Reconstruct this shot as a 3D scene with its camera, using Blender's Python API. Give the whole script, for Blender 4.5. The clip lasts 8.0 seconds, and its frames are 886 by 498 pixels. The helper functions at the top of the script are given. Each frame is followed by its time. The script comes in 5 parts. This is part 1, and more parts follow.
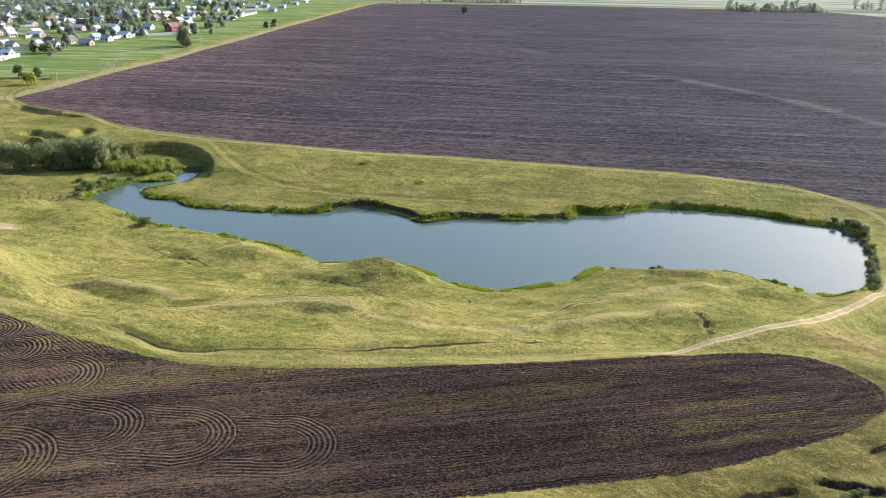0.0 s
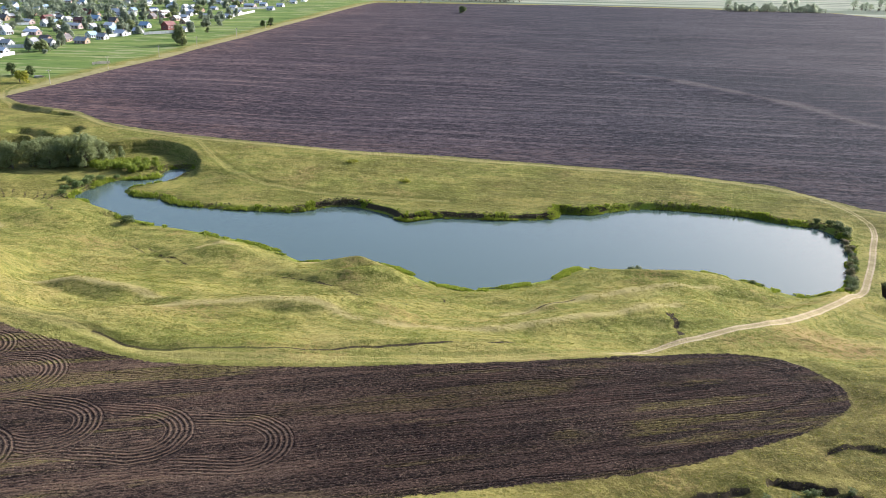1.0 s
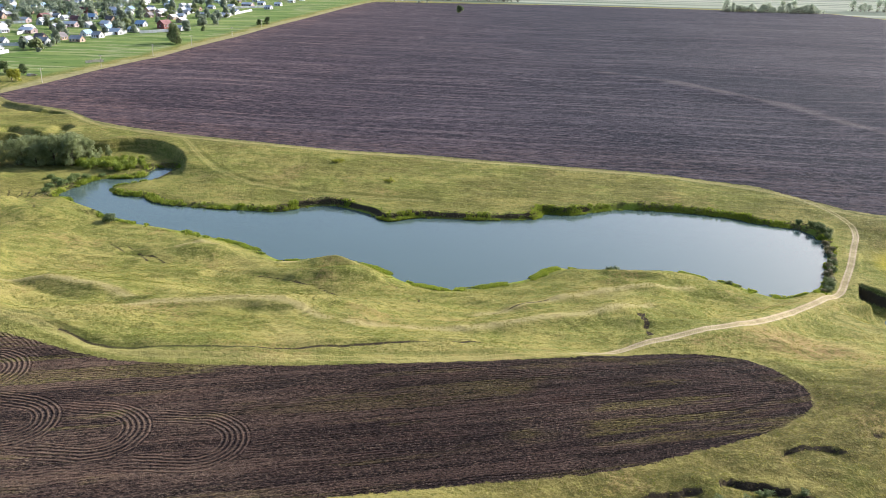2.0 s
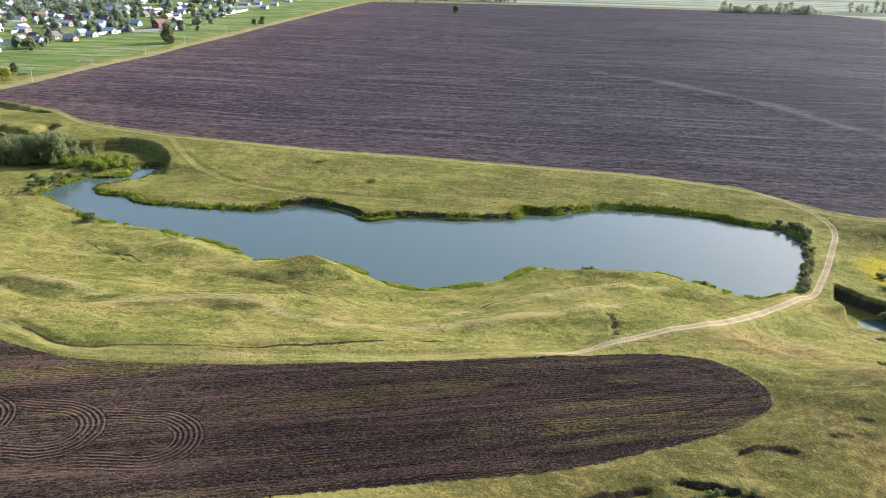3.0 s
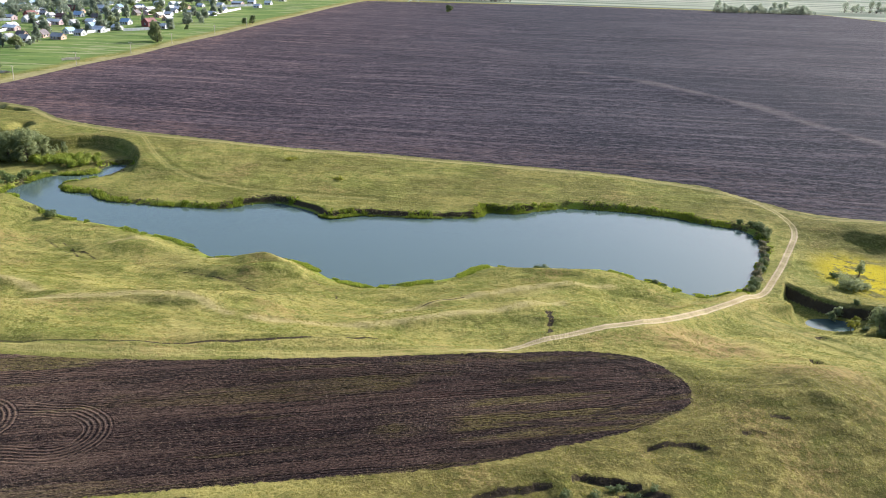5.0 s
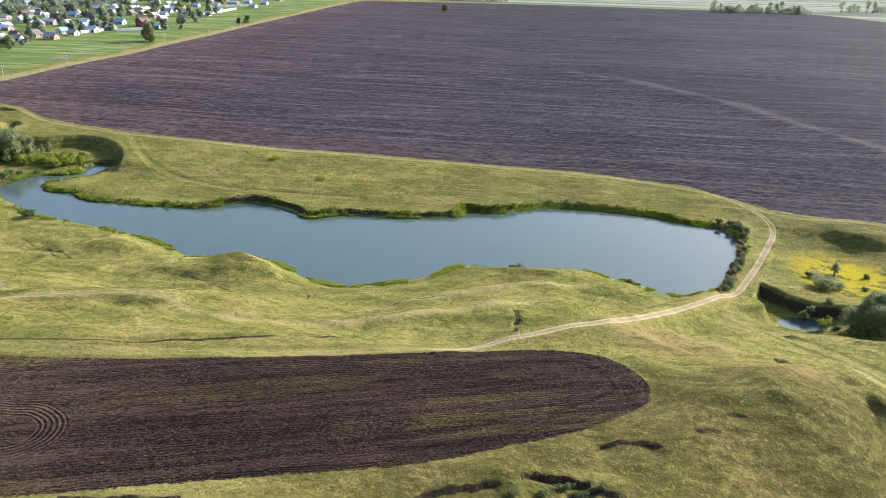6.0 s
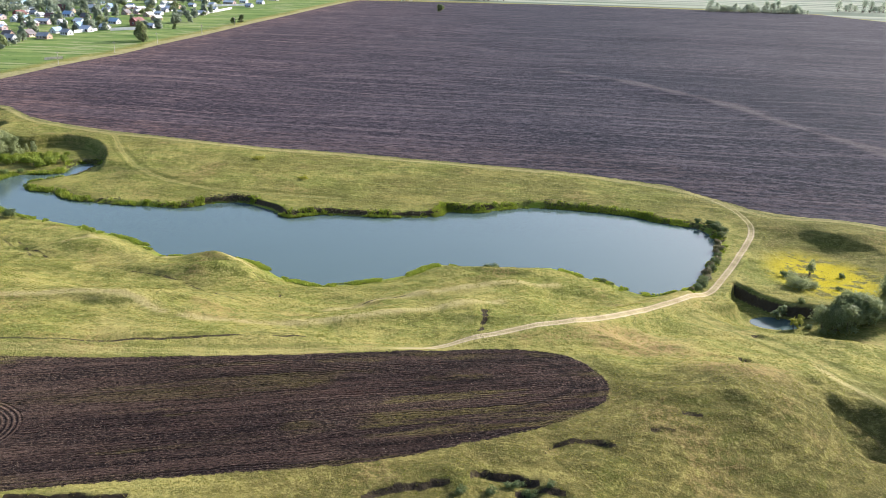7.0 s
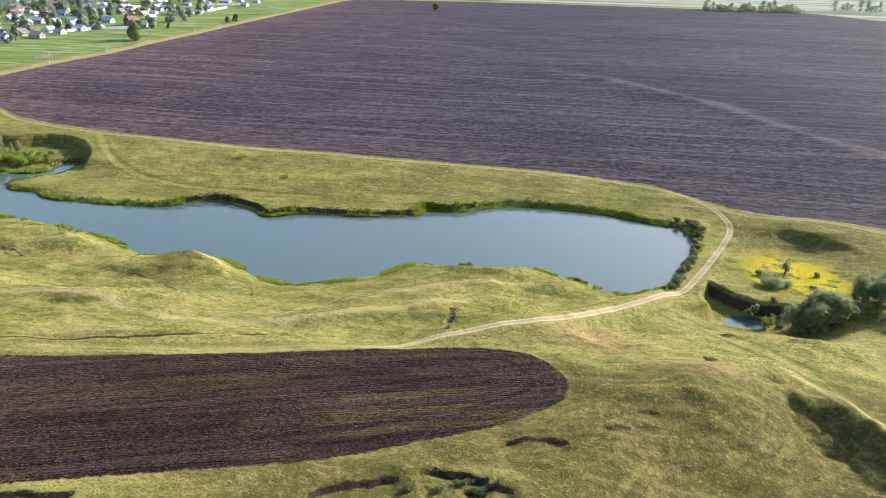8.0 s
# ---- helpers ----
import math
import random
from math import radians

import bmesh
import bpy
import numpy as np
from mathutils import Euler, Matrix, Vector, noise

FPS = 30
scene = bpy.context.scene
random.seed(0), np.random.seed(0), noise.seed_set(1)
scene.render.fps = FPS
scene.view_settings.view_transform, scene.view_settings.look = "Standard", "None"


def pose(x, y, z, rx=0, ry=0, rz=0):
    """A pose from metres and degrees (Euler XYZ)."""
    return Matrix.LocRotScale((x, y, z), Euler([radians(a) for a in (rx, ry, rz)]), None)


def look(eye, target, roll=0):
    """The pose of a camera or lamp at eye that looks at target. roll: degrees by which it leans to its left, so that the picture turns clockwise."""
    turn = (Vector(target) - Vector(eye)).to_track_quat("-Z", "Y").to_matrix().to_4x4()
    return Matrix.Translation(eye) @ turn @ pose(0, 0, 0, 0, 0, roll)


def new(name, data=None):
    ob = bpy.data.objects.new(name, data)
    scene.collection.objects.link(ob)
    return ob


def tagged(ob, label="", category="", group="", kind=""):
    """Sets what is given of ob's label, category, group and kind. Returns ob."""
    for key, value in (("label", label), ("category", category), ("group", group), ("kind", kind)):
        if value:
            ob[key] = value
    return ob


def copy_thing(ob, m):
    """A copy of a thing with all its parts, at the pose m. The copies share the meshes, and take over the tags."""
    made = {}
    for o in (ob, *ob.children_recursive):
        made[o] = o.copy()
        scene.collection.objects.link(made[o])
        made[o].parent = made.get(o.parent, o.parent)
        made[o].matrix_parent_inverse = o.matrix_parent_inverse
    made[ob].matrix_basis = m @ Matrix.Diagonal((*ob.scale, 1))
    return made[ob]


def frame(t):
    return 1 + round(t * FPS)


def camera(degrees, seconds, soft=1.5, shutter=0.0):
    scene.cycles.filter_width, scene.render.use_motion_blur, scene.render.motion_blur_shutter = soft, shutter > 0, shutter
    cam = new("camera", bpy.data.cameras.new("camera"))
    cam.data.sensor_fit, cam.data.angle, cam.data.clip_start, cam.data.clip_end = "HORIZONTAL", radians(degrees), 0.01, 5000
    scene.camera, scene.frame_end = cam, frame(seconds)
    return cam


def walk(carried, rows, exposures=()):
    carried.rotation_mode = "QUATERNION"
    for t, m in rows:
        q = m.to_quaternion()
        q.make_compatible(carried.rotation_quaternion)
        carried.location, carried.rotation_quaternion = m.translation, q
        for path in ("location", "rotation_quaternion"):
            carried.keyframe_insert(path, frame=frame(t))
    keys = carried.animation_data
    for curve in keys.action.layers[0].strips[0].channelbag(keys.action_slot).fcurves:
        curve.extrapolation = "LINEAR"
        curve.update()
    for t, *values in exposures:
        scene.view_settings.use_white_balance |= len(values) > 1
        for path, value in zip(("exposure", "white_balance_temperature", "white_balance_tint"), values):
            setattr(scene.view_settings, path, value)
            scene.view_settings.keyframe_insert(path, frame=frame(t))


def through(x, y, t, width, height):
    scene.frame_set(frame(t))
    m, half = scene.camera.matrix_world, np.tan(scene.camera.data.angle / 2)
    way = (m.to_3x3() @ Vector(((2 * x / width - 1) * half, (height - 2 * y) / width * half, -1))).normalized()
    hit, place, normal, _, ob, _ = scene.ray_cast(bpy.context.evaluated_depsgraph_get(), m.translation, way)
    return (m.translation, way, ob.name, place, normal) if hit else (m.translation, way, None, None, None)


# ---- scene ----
cam = camera(57.0, 8.0, soft=0.7)
PATH = [
    (0, (-1.051, 0.42, 56.511), (-1.09, 2.312, 55.865), 1.0),
    (0.5, (1.122, 0.269, 56.666), (1.082, 2.161, 56.019), 1.1),
    (1, (3.527, 0.253, 56.742), (3.484, 2.145, 56.094), 1.2),
    (1.5, (5.791, 0.162, 56.857), (5.746, 2.053, 56.208), 1.3),
    (3, (13.04, 0.112, 57.066), (12.992, 2.003, 56.417), 1.5),
    (3.5, (15.487, 0.047, 57.112), (15.437, 1.937, 56.463), 1.5),
    (4, (18.0, -0.023, 57.139), (17.949, 1.868, 56.489), 1.5),
    (4.5, (20.419, -0.062, 57.129), (20.367, 1.829, 56.479), 1.6),
    (6, (28.102, -0.347, 57.39), (28.046, 1.544, 56.739), 1.6),
    (6.5, (30.597, -0.43, 57.449), (30.54, 1.461, 56.798), 1.6),
    (7, (33.269, -0.556, 57.644), (33.211, 1.334, 56.992), 1.6),
    (7.5, (35.811, -0.538, 57.687), (35.751, 1.351, 57.034), 1.6),
    (8, (38.465, -0.646, 57.843), (38.405, 1.243, 57.189), 1.6),
]
walk(cam, [(t, look(eye, target, roll)) for t, eye, target, roll in PATH], exposures=((0, 0.90, 5830, 15), (4.5, 0.92, 5830, 15), (6, 0.93, 5830, 15), (6.5, 0.97, 5830, 15), (8, 1.08, 5830, 15)))

# ---- light ----
SUN_AZIMUTH, SUN_HEIGHT = radians(52), radians(25)     # from the +y axis towards +x
TO_SUN = Vector((math.sin(SUN_AZIMUTH) * math.cos(SUN_HEIGHT), math.cos(SUN_AZIMUTH) * math.cos(SUN_HEIGHT), math.sin(SUN_HEIGHT)))
world = bpy.data.worlds.new("sky")
scene.world = world
world.use_nodes = True
sky = world.node_tree.nodes.new("ShaderNodeTexSky")
sky.sky_type, sky.sun_disc = "NISHITA", False
sky.sun_elevation, sky.sun_rotation = SUN_HEIGHT, SUN_AZIMUTH
sky.dust_density, sky.ozone_density = 3.2, 1.0
world.node_tree.links.new(sky.outputs[0], world.node_tree.nodes["Background"].inputs[0])
world.node_tree.nodes["Background"].inputs[1].default_value = 0.135
sun = new("sun", bpy.data.lights.new("sun", "SUN"))
sun.data.energy, sun.data.angle, sun.data.color = 5.0, radians(0.6), (1.0, 0.945, 0.85)
sun.matrix_world = look((0, 0, 300), Vector((0, 0, 300)) - TO_SUN)

# ---- materials ----
class Nodes:
    """A short way to write a node material."""

    def __init__(self, name):
        self.mat = bpy.data.materials.new(name)
        self.mat.use_nodes = True
        self.tree = self.mat.node_tree
        self.bsdf = self.tree.nodes["Principled BSDF"]

    def add(self, kind, inputs=(), **settings):
        n = self.tree.nodes.new("ShaderNode" + kind)
        if "operation" in settings:
            n.operation = settings["operation"]
        if "use_clamp" in settings:
            n.use_clamp = settings["use_clamp"]
        if "interpolation_type" in settings:
            n.interpolation_type = settings["interpolation_type"]
        if "data_type" in settings:
            n.data_type = settings["data_type"]
        if "blend_type" in settings:
            n.blend_type = settings["blend_type"]
        if "vector_type" in settings:
            n.vector_type = settings["vector_type"]
        if "attribute_name" in settings:
            n.attribute_name = settings["attribute_name"]
        for k, v in dict(inputs).items():
            self.put(v, n.inputs[k])
        return n

    def put(self, v, socket):
        if isinstance(v, bpy.types.NodeSocket):
            self.tree.links.new(v, socket)
        elif v is not None:
            if isinstance(v, tuple) and len(v) == 3 and socket.type == "RGBA":
                v = (*v, 1)
            socket.default_value = v

    def attr(self, name):
        return self.add("Attribute", attribute_name=name).outputs["Fac"]

    def math(self, op, a, b=None, c=None, clamp=False):
        n = self.add("Math", operation=op, use_clamp=clamp)
        for i, v in enumerate((a, b, c)):
            self.put(v, n.inputs[i])
        return n.outputs[0]

    def step(self, v, low, high, a=0.0, b=1.0):
        n = self.add("MapRange", {0: v, 1: low, 2: high, 3: a, 4: b}, interpolation_type="SMOOTHSTEP")
        return n.outputs[0]

    def mix(self, fac, a, b, blend="MIX"):
        n = self.add("Mix", data_type="RGBA", blend_type=blend)
        for i, v in ((0, fac), (6, a), (7, b)):
            self.put(v, n.inputs[i])
        return n.outputs[2]

    def place(self, scale=(1, 1, 1), turn=0.0):
        geo = self.add("NewGeometry").outputs["Position"]
        m = self.add("Mapping", {"Vector": geo, "Rotation": (0, 0, -turn), "Scale": tuple(1 / v for v in scale)}, vector_type="TEXTURE")
        return m.outputs[0]

    def noise(self, scale, detail=4.0, rough=0.55, vec=None, warp=0.0):
        n = self.add("TexNoise", {"Vector": vec or self.place(), "Scale": scale, "Detail": detail, "Roughness": rough, "Distortion": warp})
        return n.outputs[0]

    def bump(self, height, strength, distance, normal=None):
        n = self.add("Bump", {"Height": height, "Strength": strength, "Distance": distance, "Normal": normal})
        return n.outputs[0]

    def done(self, color, rough=0.9, normal=None, specular=0.2, **more):
        self.put(color, self.bsdf.inputs["Base Color"])
        self.put(rough, self.bsdf.inputs["Roughness"])
        self.put(specular, self.bsdf.inputs["Specular IOR Level"])
        if normal is not None:
            self.put(normal, self.bsdf.inputs["Normal"])
        for k, v in more.items():
            self.put(v, self.bsdf.inputs[k.replace("_", " ")])
        return self.mat


def speckled(name, a, b, scale=6.0, rough=0.8, bump=0.2, specular=0.2, spread=0.25):
    """A plain surface with blotches, fine grain and a tint of its own for each object."""
    n = Nodes(name)
    big, small = n.noise(scale * 0.2, 3), n.noise(scale * 3, 5)
    c = n.mix(n.step(big, 0.35, 0.65), a, b)
    c = n.mix(0.3, c, n.mix(small, tuple(v * 0.6 for v in a), tuple(min(1, v * 1.3) for v in b)))
    rnd = n.add("ObjectInfo").outputs["Random"]
    c = n.mix(1.0, c, n.add("CombineColor", {0: n.step(rnd, 0, 1, 1 - spread, 1), 1: n.step(rnd, 0, 1, 1 - spread, 1), 2: n.step(rnd, 0, 1, 1 - spread, 1)}).outputs[0], "MULTIPLY")
    return n.done(c, rough, n.bump(small, bump, 0.05), specular)


def leafy(name, dark, mid, light, through=0.45):
    """Leaves that differ from clump to clump and from plant to plant."""
    n = Nodes(name)
    rnd = n.add("NewGeometry").outputs["Random Per Island"]
    own = n.add("ObjectInfo").outputs["Random"]
    c = n.mix(n.step(rnd, 0.0, 0.5), dark, mid)
    c = n.mix(n.step(rnd, 0.5, 1.0), c, light)
    c = n.mix(n.step(own, 0.0, 1.0, 0.0, 0.35), c, mid)
    n.done(c, 0.6, None, 0.25)
    t = n.add("BsdfTranslucent", {"Color": n.mix(0.5, c, light)})
    m = n.add("MixShader", {0: through, 1: n.bsdf.outputs[0], 2: t.outputs[0]})
    n.tree.links.new(m.outputs[0], n.tree.nodes["Material Output"].inputs[0])
    return n.mat


def loop_band(n, pos, cx, cy, r, length, turn):
    """Distance from the middle line of a looped pass of the tractor: a long ring with half circles at its ends."""
    v = n.add("Mapping", {"Vector": pos, "Location": (cx, cy, 0), "Rotation": (0, 0, turn)}, vector_type="TEXTURE").outputs[0]
    s = n.add("SeparateXYZ", {0: v})
    x = n.math("ADD", n.math("MINIMUM", n.math("MAXIMUM", s.outputs[0], -length), 0.0), n.math("MULTIPLY", s.outputs[0], -1.0))
    d = n.math("SQRT", n.math("ADD", n.math("MULTIPLY", x, x), n.math("MULTIPLY", s.outputs[1], s.outputs[1])))
    return n.math("SUBTRACT", d, r), s.outputs[0]


def ground_material():
    n = Nodes("ground_cover")
    pos = n.place()
    wob = n.math("MULTIPLY", n.math("SUBTRACT", n.noise(0.5, 5, 0.7), 0.5), 2.2)
    fine = n.noise(2.2, 6, 0.7)
    mid = n.noise(0.28, 5, 0.6)
    big = n.noise(0.03, 4, 0.55)
    tuft = n.noise(0.9, 5, 0.75)
    # grass
    c = n.mix(n.step(mid, 0.40, 0.62), (0.132, 0.140, 0.030), (0.238, 0.216, 0.060))
    c = n.mix(n.step(big, 0.42, 0.68, 0, 0.5), c, (0.105, 0.128, 0.018))
    c = n.mix(n.step(n.attr("dry"), 0.1, 0.9, 0, 0.75), c, n.mix(mid, (0.225, 0.195, 0.058), (0.30, 0.25, 0.09)))
    c = n.mix(n.math("MULTIPLY", n.attr("olive_turf"), n.step(mid, 0.25, 0.6, 1.0, 0.8)), c, (0.062, 0.052, 0.014))
    mown = n.noise(1.1, 4, 0.6, n.place((0.07, 1.0, 1.0), radians(9)))
    c = n.mix(n.math("MULTIPLY", n.attr("mown"), n.step(mown, 0.51, 0.42, 0, 0.9)), c, (0.056, 0.066, 0.015))
    contour = n.noise(1.0, 4, 0.6, n.place((0.07, 0.10, 1.25), radians(8)))
    c = n.mix(n.step(contour, 0.50, 0.66, 0, 0.55), c, (0.29, 0.245, 0.072))
    c = n.mix(n.step(contour, 0.47, 0.36, 0, 0.55), c, (0.078, 0.095, 0.013))
    tread = n.math("MULTIPLY", n.step(n.math("ABSOLUTE", n.math("SUBTRACT", n.noise(1.3, 3, 0.5, n.place((0.035, 0.05, 0.95), radians(8))), 0.5)), 0.022, 0.006), n.step(big, 0.38, 0.56))
    c = n.mix(n.math("MULTIPLY", tread, 0.55), c, (0.058, 0.064, 0.014))
    streak = n.noise(0.35, 5, 0.65, n.place((0.18, 1.5, 1.0), radians(8)))
    rust = n.math("MULTIPLY", n.step(n.noise(0.09, 5, 0.65), 0.54, 0.66), n.step(tuft, 0.42, 0.58, 0, 0.7))
    c = n.mix(rust, c, (0.225, 0.150, 0.062))
    c = n.mix(n.step(streak, 0.50, 0.72, 0, 0.55), c, (0.27, 0.235, 0.062))
    c = n.mix(n.step(streak, 0.46, 0.30, 0, 0.40), c, (0.080, 0.100, 0.013))
    c = n.mix(n.step(tuft, 0.49, 0.40, 0, 0.46), c, (0.075, 0.086, 0.016))
    c = n.mix(n.step(tuft, 0.54, 0.63, 0, 0.46), c, (0.26, 0.235, 0.065))
    c = n.mix(n.step(fine, 0.53, 0.62, 0, 0.42), c, (0.31, 0.275, 0.10))
    c = n.mix(n.step(fine, 0.47, 0.39, 0, 0.42), c, (0.070, 0.078, 0.018))
    blade = n.noise(4.6, 4, 0.8)
    c = n.mix(n.step(blade, 0.53, 0.64, 0, 0.24), c, (0.33, 0.295, 0.105))
    c = n.mix(n.step(blade, 0.47, 0.37, 0, 0.28), c, (0.052, 0.060, 0.014))
    c = n.mix(n.math("MULTIPLY", n.attr("olive_turf"), n.step(tuft, 0.36, 0.62, 0.5, 0.2)), c, (0.066, 0.056, 0.016))
    shore = n.attr("shore")
    lush = n.math("MULTIPLY", n.step(n.math("ADD", shore, n.math("MULTIPLY", wob, 1.5)), 3.0, 0.3), n.step(mid, 0.36, 0.58))
    c = n.mix(lush, c, n.mix(fine, (0.110, 0.155, 0.016), (0.20, 0.23, 0.030)))
    green = n.attr("meadow")
    plots = n.noise(0.02, 2, 0.4, n.place((1.0, 3.2, 1.0), radians(2)))
    gm = n.mix(n.step(plots, 0.42, 0.58), (0.105, 0.160, 0.040), (0.160, 0.205, 0.060))
    gm = n.mix(n.step(n.noise(0.05, 4, 0.6, n.place((0.6, 3.0, 1.0), radians(2))), 0.54, 0.62, 0, 0.8), gm, (0.25, 0.255, 0.13))
    gm = n.mix(n.step(n.noise(0.045, 3, 0.6, n.place((0.5, 4.0, 1.0), radians(1))), 0.44, 0.38, 0, 0.75), gm, (0.05, 0.09, 0.02))
    c = n.mix(green, c, gm)
    # pale strips beyond the far field, greyed further for distance haze
    strips = n.noise(0.012, 3, 0.5, n.place((0.15, 1.6, 1.0), radians(4)))
    c = n.mix(n.attr("beyond"), c, n.mix(n.step(strips, 0.40, 0.60), (0.110, 0.135, 0.090), (0.26, 0.275, 0.20)))
    c = n.mix(n.math("MULTIPLY", n.attr("stubble"), n.step(mid, 0.25, 0.6, 0.30, 0.80)), c, n.mix(fine, (0.24, 0.22, 0.100), (0.33, 0.29, 0.150)))
    c = n.mix(n.math("MULTIPLY", n.attr("russet"), n.step(tuft, 0.40, 0.56, 0.2, 0.75)), c, n.mix(fine, (0.19, 0.115, 0.045), (0.31, 0.215, 0.105)))
    flower = n.math("MULTIPLY", n.attr("flower"), n.step(n.noise(0.22, 6, 0.7), 0.41, 0.51))
    c = n.mix(flower, c, n.mix(fine, (0.25, 0.22, 0.008), (0.47, 0.38, 0.010)))
    # pale dry grass along the crests, lightened for the sun on their tops
    c = n.mix(n.step(n.math("ADD", n.attr("crest_dist"), n.math("MULTIPLY", wob, 0.35)), 1.25, 0.3, 0, 0.65), c, n.mix(mid, (0.28, 0.235, 0.095), (0.36, 0.305, 0.140)))
    # bare earth: worn slopes, cut banks, ruts
    earth = n.mix(mid, (0.115, 0.083, 0.052), (0.20, 0.155, 0.10))
    # cut banks: bare earth, coloured darker for the shade on their faces
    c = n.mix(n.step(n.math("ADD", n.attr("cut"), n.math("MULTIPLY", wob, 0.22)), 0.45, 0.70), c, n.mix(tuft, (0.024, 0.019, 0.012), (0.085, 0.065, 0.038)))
    # dark along cracks, trenches and paths; on slumped steps it paints their shade
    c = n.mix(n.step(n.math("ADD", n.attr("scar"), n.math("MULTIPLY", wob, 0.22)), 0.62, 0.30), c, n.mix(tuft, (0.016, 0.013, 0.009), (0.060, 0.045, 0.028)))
    sand = n.mix(n.step(mid, 0.3, 0.7), (0.30, 0.235, 0.140), (0.42, 0.34, 0.215))
    c = n.mix(n.step(n.math("ADD", n.attr("sand"), n.math("MULTIPLY", wob, 0.25)), 0.4, 0.9), c, sand)
    track, worn = n.attr("track"), n.attr("worn")
    rut = n.math("SUBTRACT", 1.0, n.math("ABSOLUTE", n.math("DIVIDE", n.math("SUBTRACT", n.math("ADD", track, n.math("MULTIPLY", wob, 0.12)), 0.52), 0.28)), clamp=True)
    wide = n.math("MULTIPLY", n.step(n.math("ADD", track, n.math("MULTIPLY", wob, 0.25)), 0.95, 0.4), n.step(worn, 0.72, 1.0, 0.36, 0.60))
    rutted = n.math("MULTIPLY", n.math("MAXIMUM", n.step(rut, 0.1, 0.6), wide), worn)
    verge = n.math("MULTIPLY", n.step(n.math("ABSOLUTE", n.math("SUBTRACT", n.math("ADD", track, n.math("MULTIPLY", wob, 0.25)), 1.75)), 0.75, 0.15), n.step(worn, 0.95, 0.5, 0, 0.55))
    c = n.mix(verge, c, (0.085, 0.095, 0.020))
    c = n.mix(rutted, c, n.mix(n.step(worn, 0.6, 1.0), (0.275, 0.24, 0.085), sand))
    # far ploughed land, its soil colours cooled to stand in for distance haze
    far = n.math("ADD", n.attr("far_field"), n.math("MULTIPLY", wob, 0.9))
    row_turn = radians(7)
    rows_a = n.noise(0.5, 5, 0.66, n.place((0.030, 0.50, 1.0), row_turn))
    rows_b = n.noise(0.5, 4, 0.6, n.place((0.010, 0.13, 1.0), row_turn))
    rows_c = n.noise(1.0, 5, 0.85, n.place((0.16, 0.70, 1.0), row_turn))
    rows_d = n.noise(0.9, 3, 0.60, n.place((0.012, 0.40, 1.0), row_turn))
    grit = n.noise(1.0, 5, 0.85, n.place((0.40, 0.75, 1.0), row_turn))
    soil = n.mix(n.step(rows_b, 0.42, 0.58), (0.0150, 0.0132, 0.0165), (0.0300, 0.0262, 0.0300))
    soil = n.mix(n.step(n.noise(0.006, 4, 0.6), 0.44, 0.62, 0, 0.5), soil, (0.044, 0.0345, 0.0365))
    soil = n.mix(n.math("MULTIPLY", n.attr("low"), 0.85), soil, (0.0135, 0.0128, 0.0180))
    soil = n.mix(n.step(rows_a, 0.52, 0.63, 0, 0.6), soil, (0.066, 0.055, 0.061))
    soil = n.mix(n.step(rows_a, 0.48, 0.40, 0, 0.7), soil, (0.012, 0.0105, 0.0135))
    soil = n.mix(n.step(rows_d, 0.555, 0.60, 0, 0.55), soil, (0.110, 0.088, 0.084))
    soil = n.mix(n.step(rows_d, 0.445, 0.40, 0, 0.65), soil, (0.0105, 0.0090, 0.0120))
    soil = n.mix(n.step(grit, 0.53, 0.59, 0, 0.6), soil, (0.090, 0.074, 0.079))
    soil = n.mix(n.step(grit, 0.48, 0.42, 0, 0.85), soil, (0.0085, 0.0075, 0.0100))
    soil = n.mix(n.step(rows_c, 0.54, 0.64, 0, 0.5), soil, (0.105, 0.086, 0.086))
    soil = n.mix(n.step(rows_c, 0.47, 0.38, 0, 0.75), soil, (0.0125, 0.0105, 0.0130))
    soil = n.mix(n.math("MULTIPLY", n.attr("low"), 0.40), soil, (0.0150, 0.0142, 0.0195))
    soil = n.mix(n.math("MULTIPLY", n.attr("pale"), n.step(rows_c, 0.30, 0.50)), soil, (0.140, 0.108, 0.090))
    brown = n.math("MULTIPLY", n.step(n.math("ADD", far, n.math("MULTIPLY", n.math("SUBTRACT", rows_b, 0.5), 60.0)), 34.0, 4.0), n.step(rows_c, 0.44, 0.60, 0.0, 0.5))
    soil = n.mix(brown, soil, (0.098, 0.068, 0.056))
    # browner soil to the west; darker and bluer eastward, the blue imitating haze
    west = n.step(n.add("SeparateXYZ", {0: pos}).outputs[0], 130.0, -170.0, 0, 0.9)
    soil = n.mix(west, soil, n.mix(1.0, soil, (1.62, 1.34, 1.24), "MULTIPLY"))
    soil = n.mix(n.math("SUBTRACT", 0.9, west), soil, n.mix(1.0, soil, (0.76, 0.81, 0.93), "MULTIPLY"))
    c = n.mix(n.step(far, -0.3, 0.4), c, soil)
    # near ploughed land
    near = n.math("ADD", n.attr("near_field"), n.math("ADD", n.math("MULTIPLY", wob, 0.35), n.math("MULTIPLY", n.math("SUBTRACT", fine, 0.5), 1.6)))
    line = n.add("SeparateXYZ", {0: n.place((1, 1, 1), radians(-17.5))}).outputs[1]
    rim = n.attr("rim")
    wave = n.math("ADD", n.math("MULTIPLY", line, n.math("SUBTRACT", 1.0, rim)), n.math("MULTIPLY", n.attr("near_field"), rim))
    slant = n.add("SeparateXYZ", {0: n.place((1, 1, 1), radians(42))}).outputs[1]
    turned = n.attr("turned")
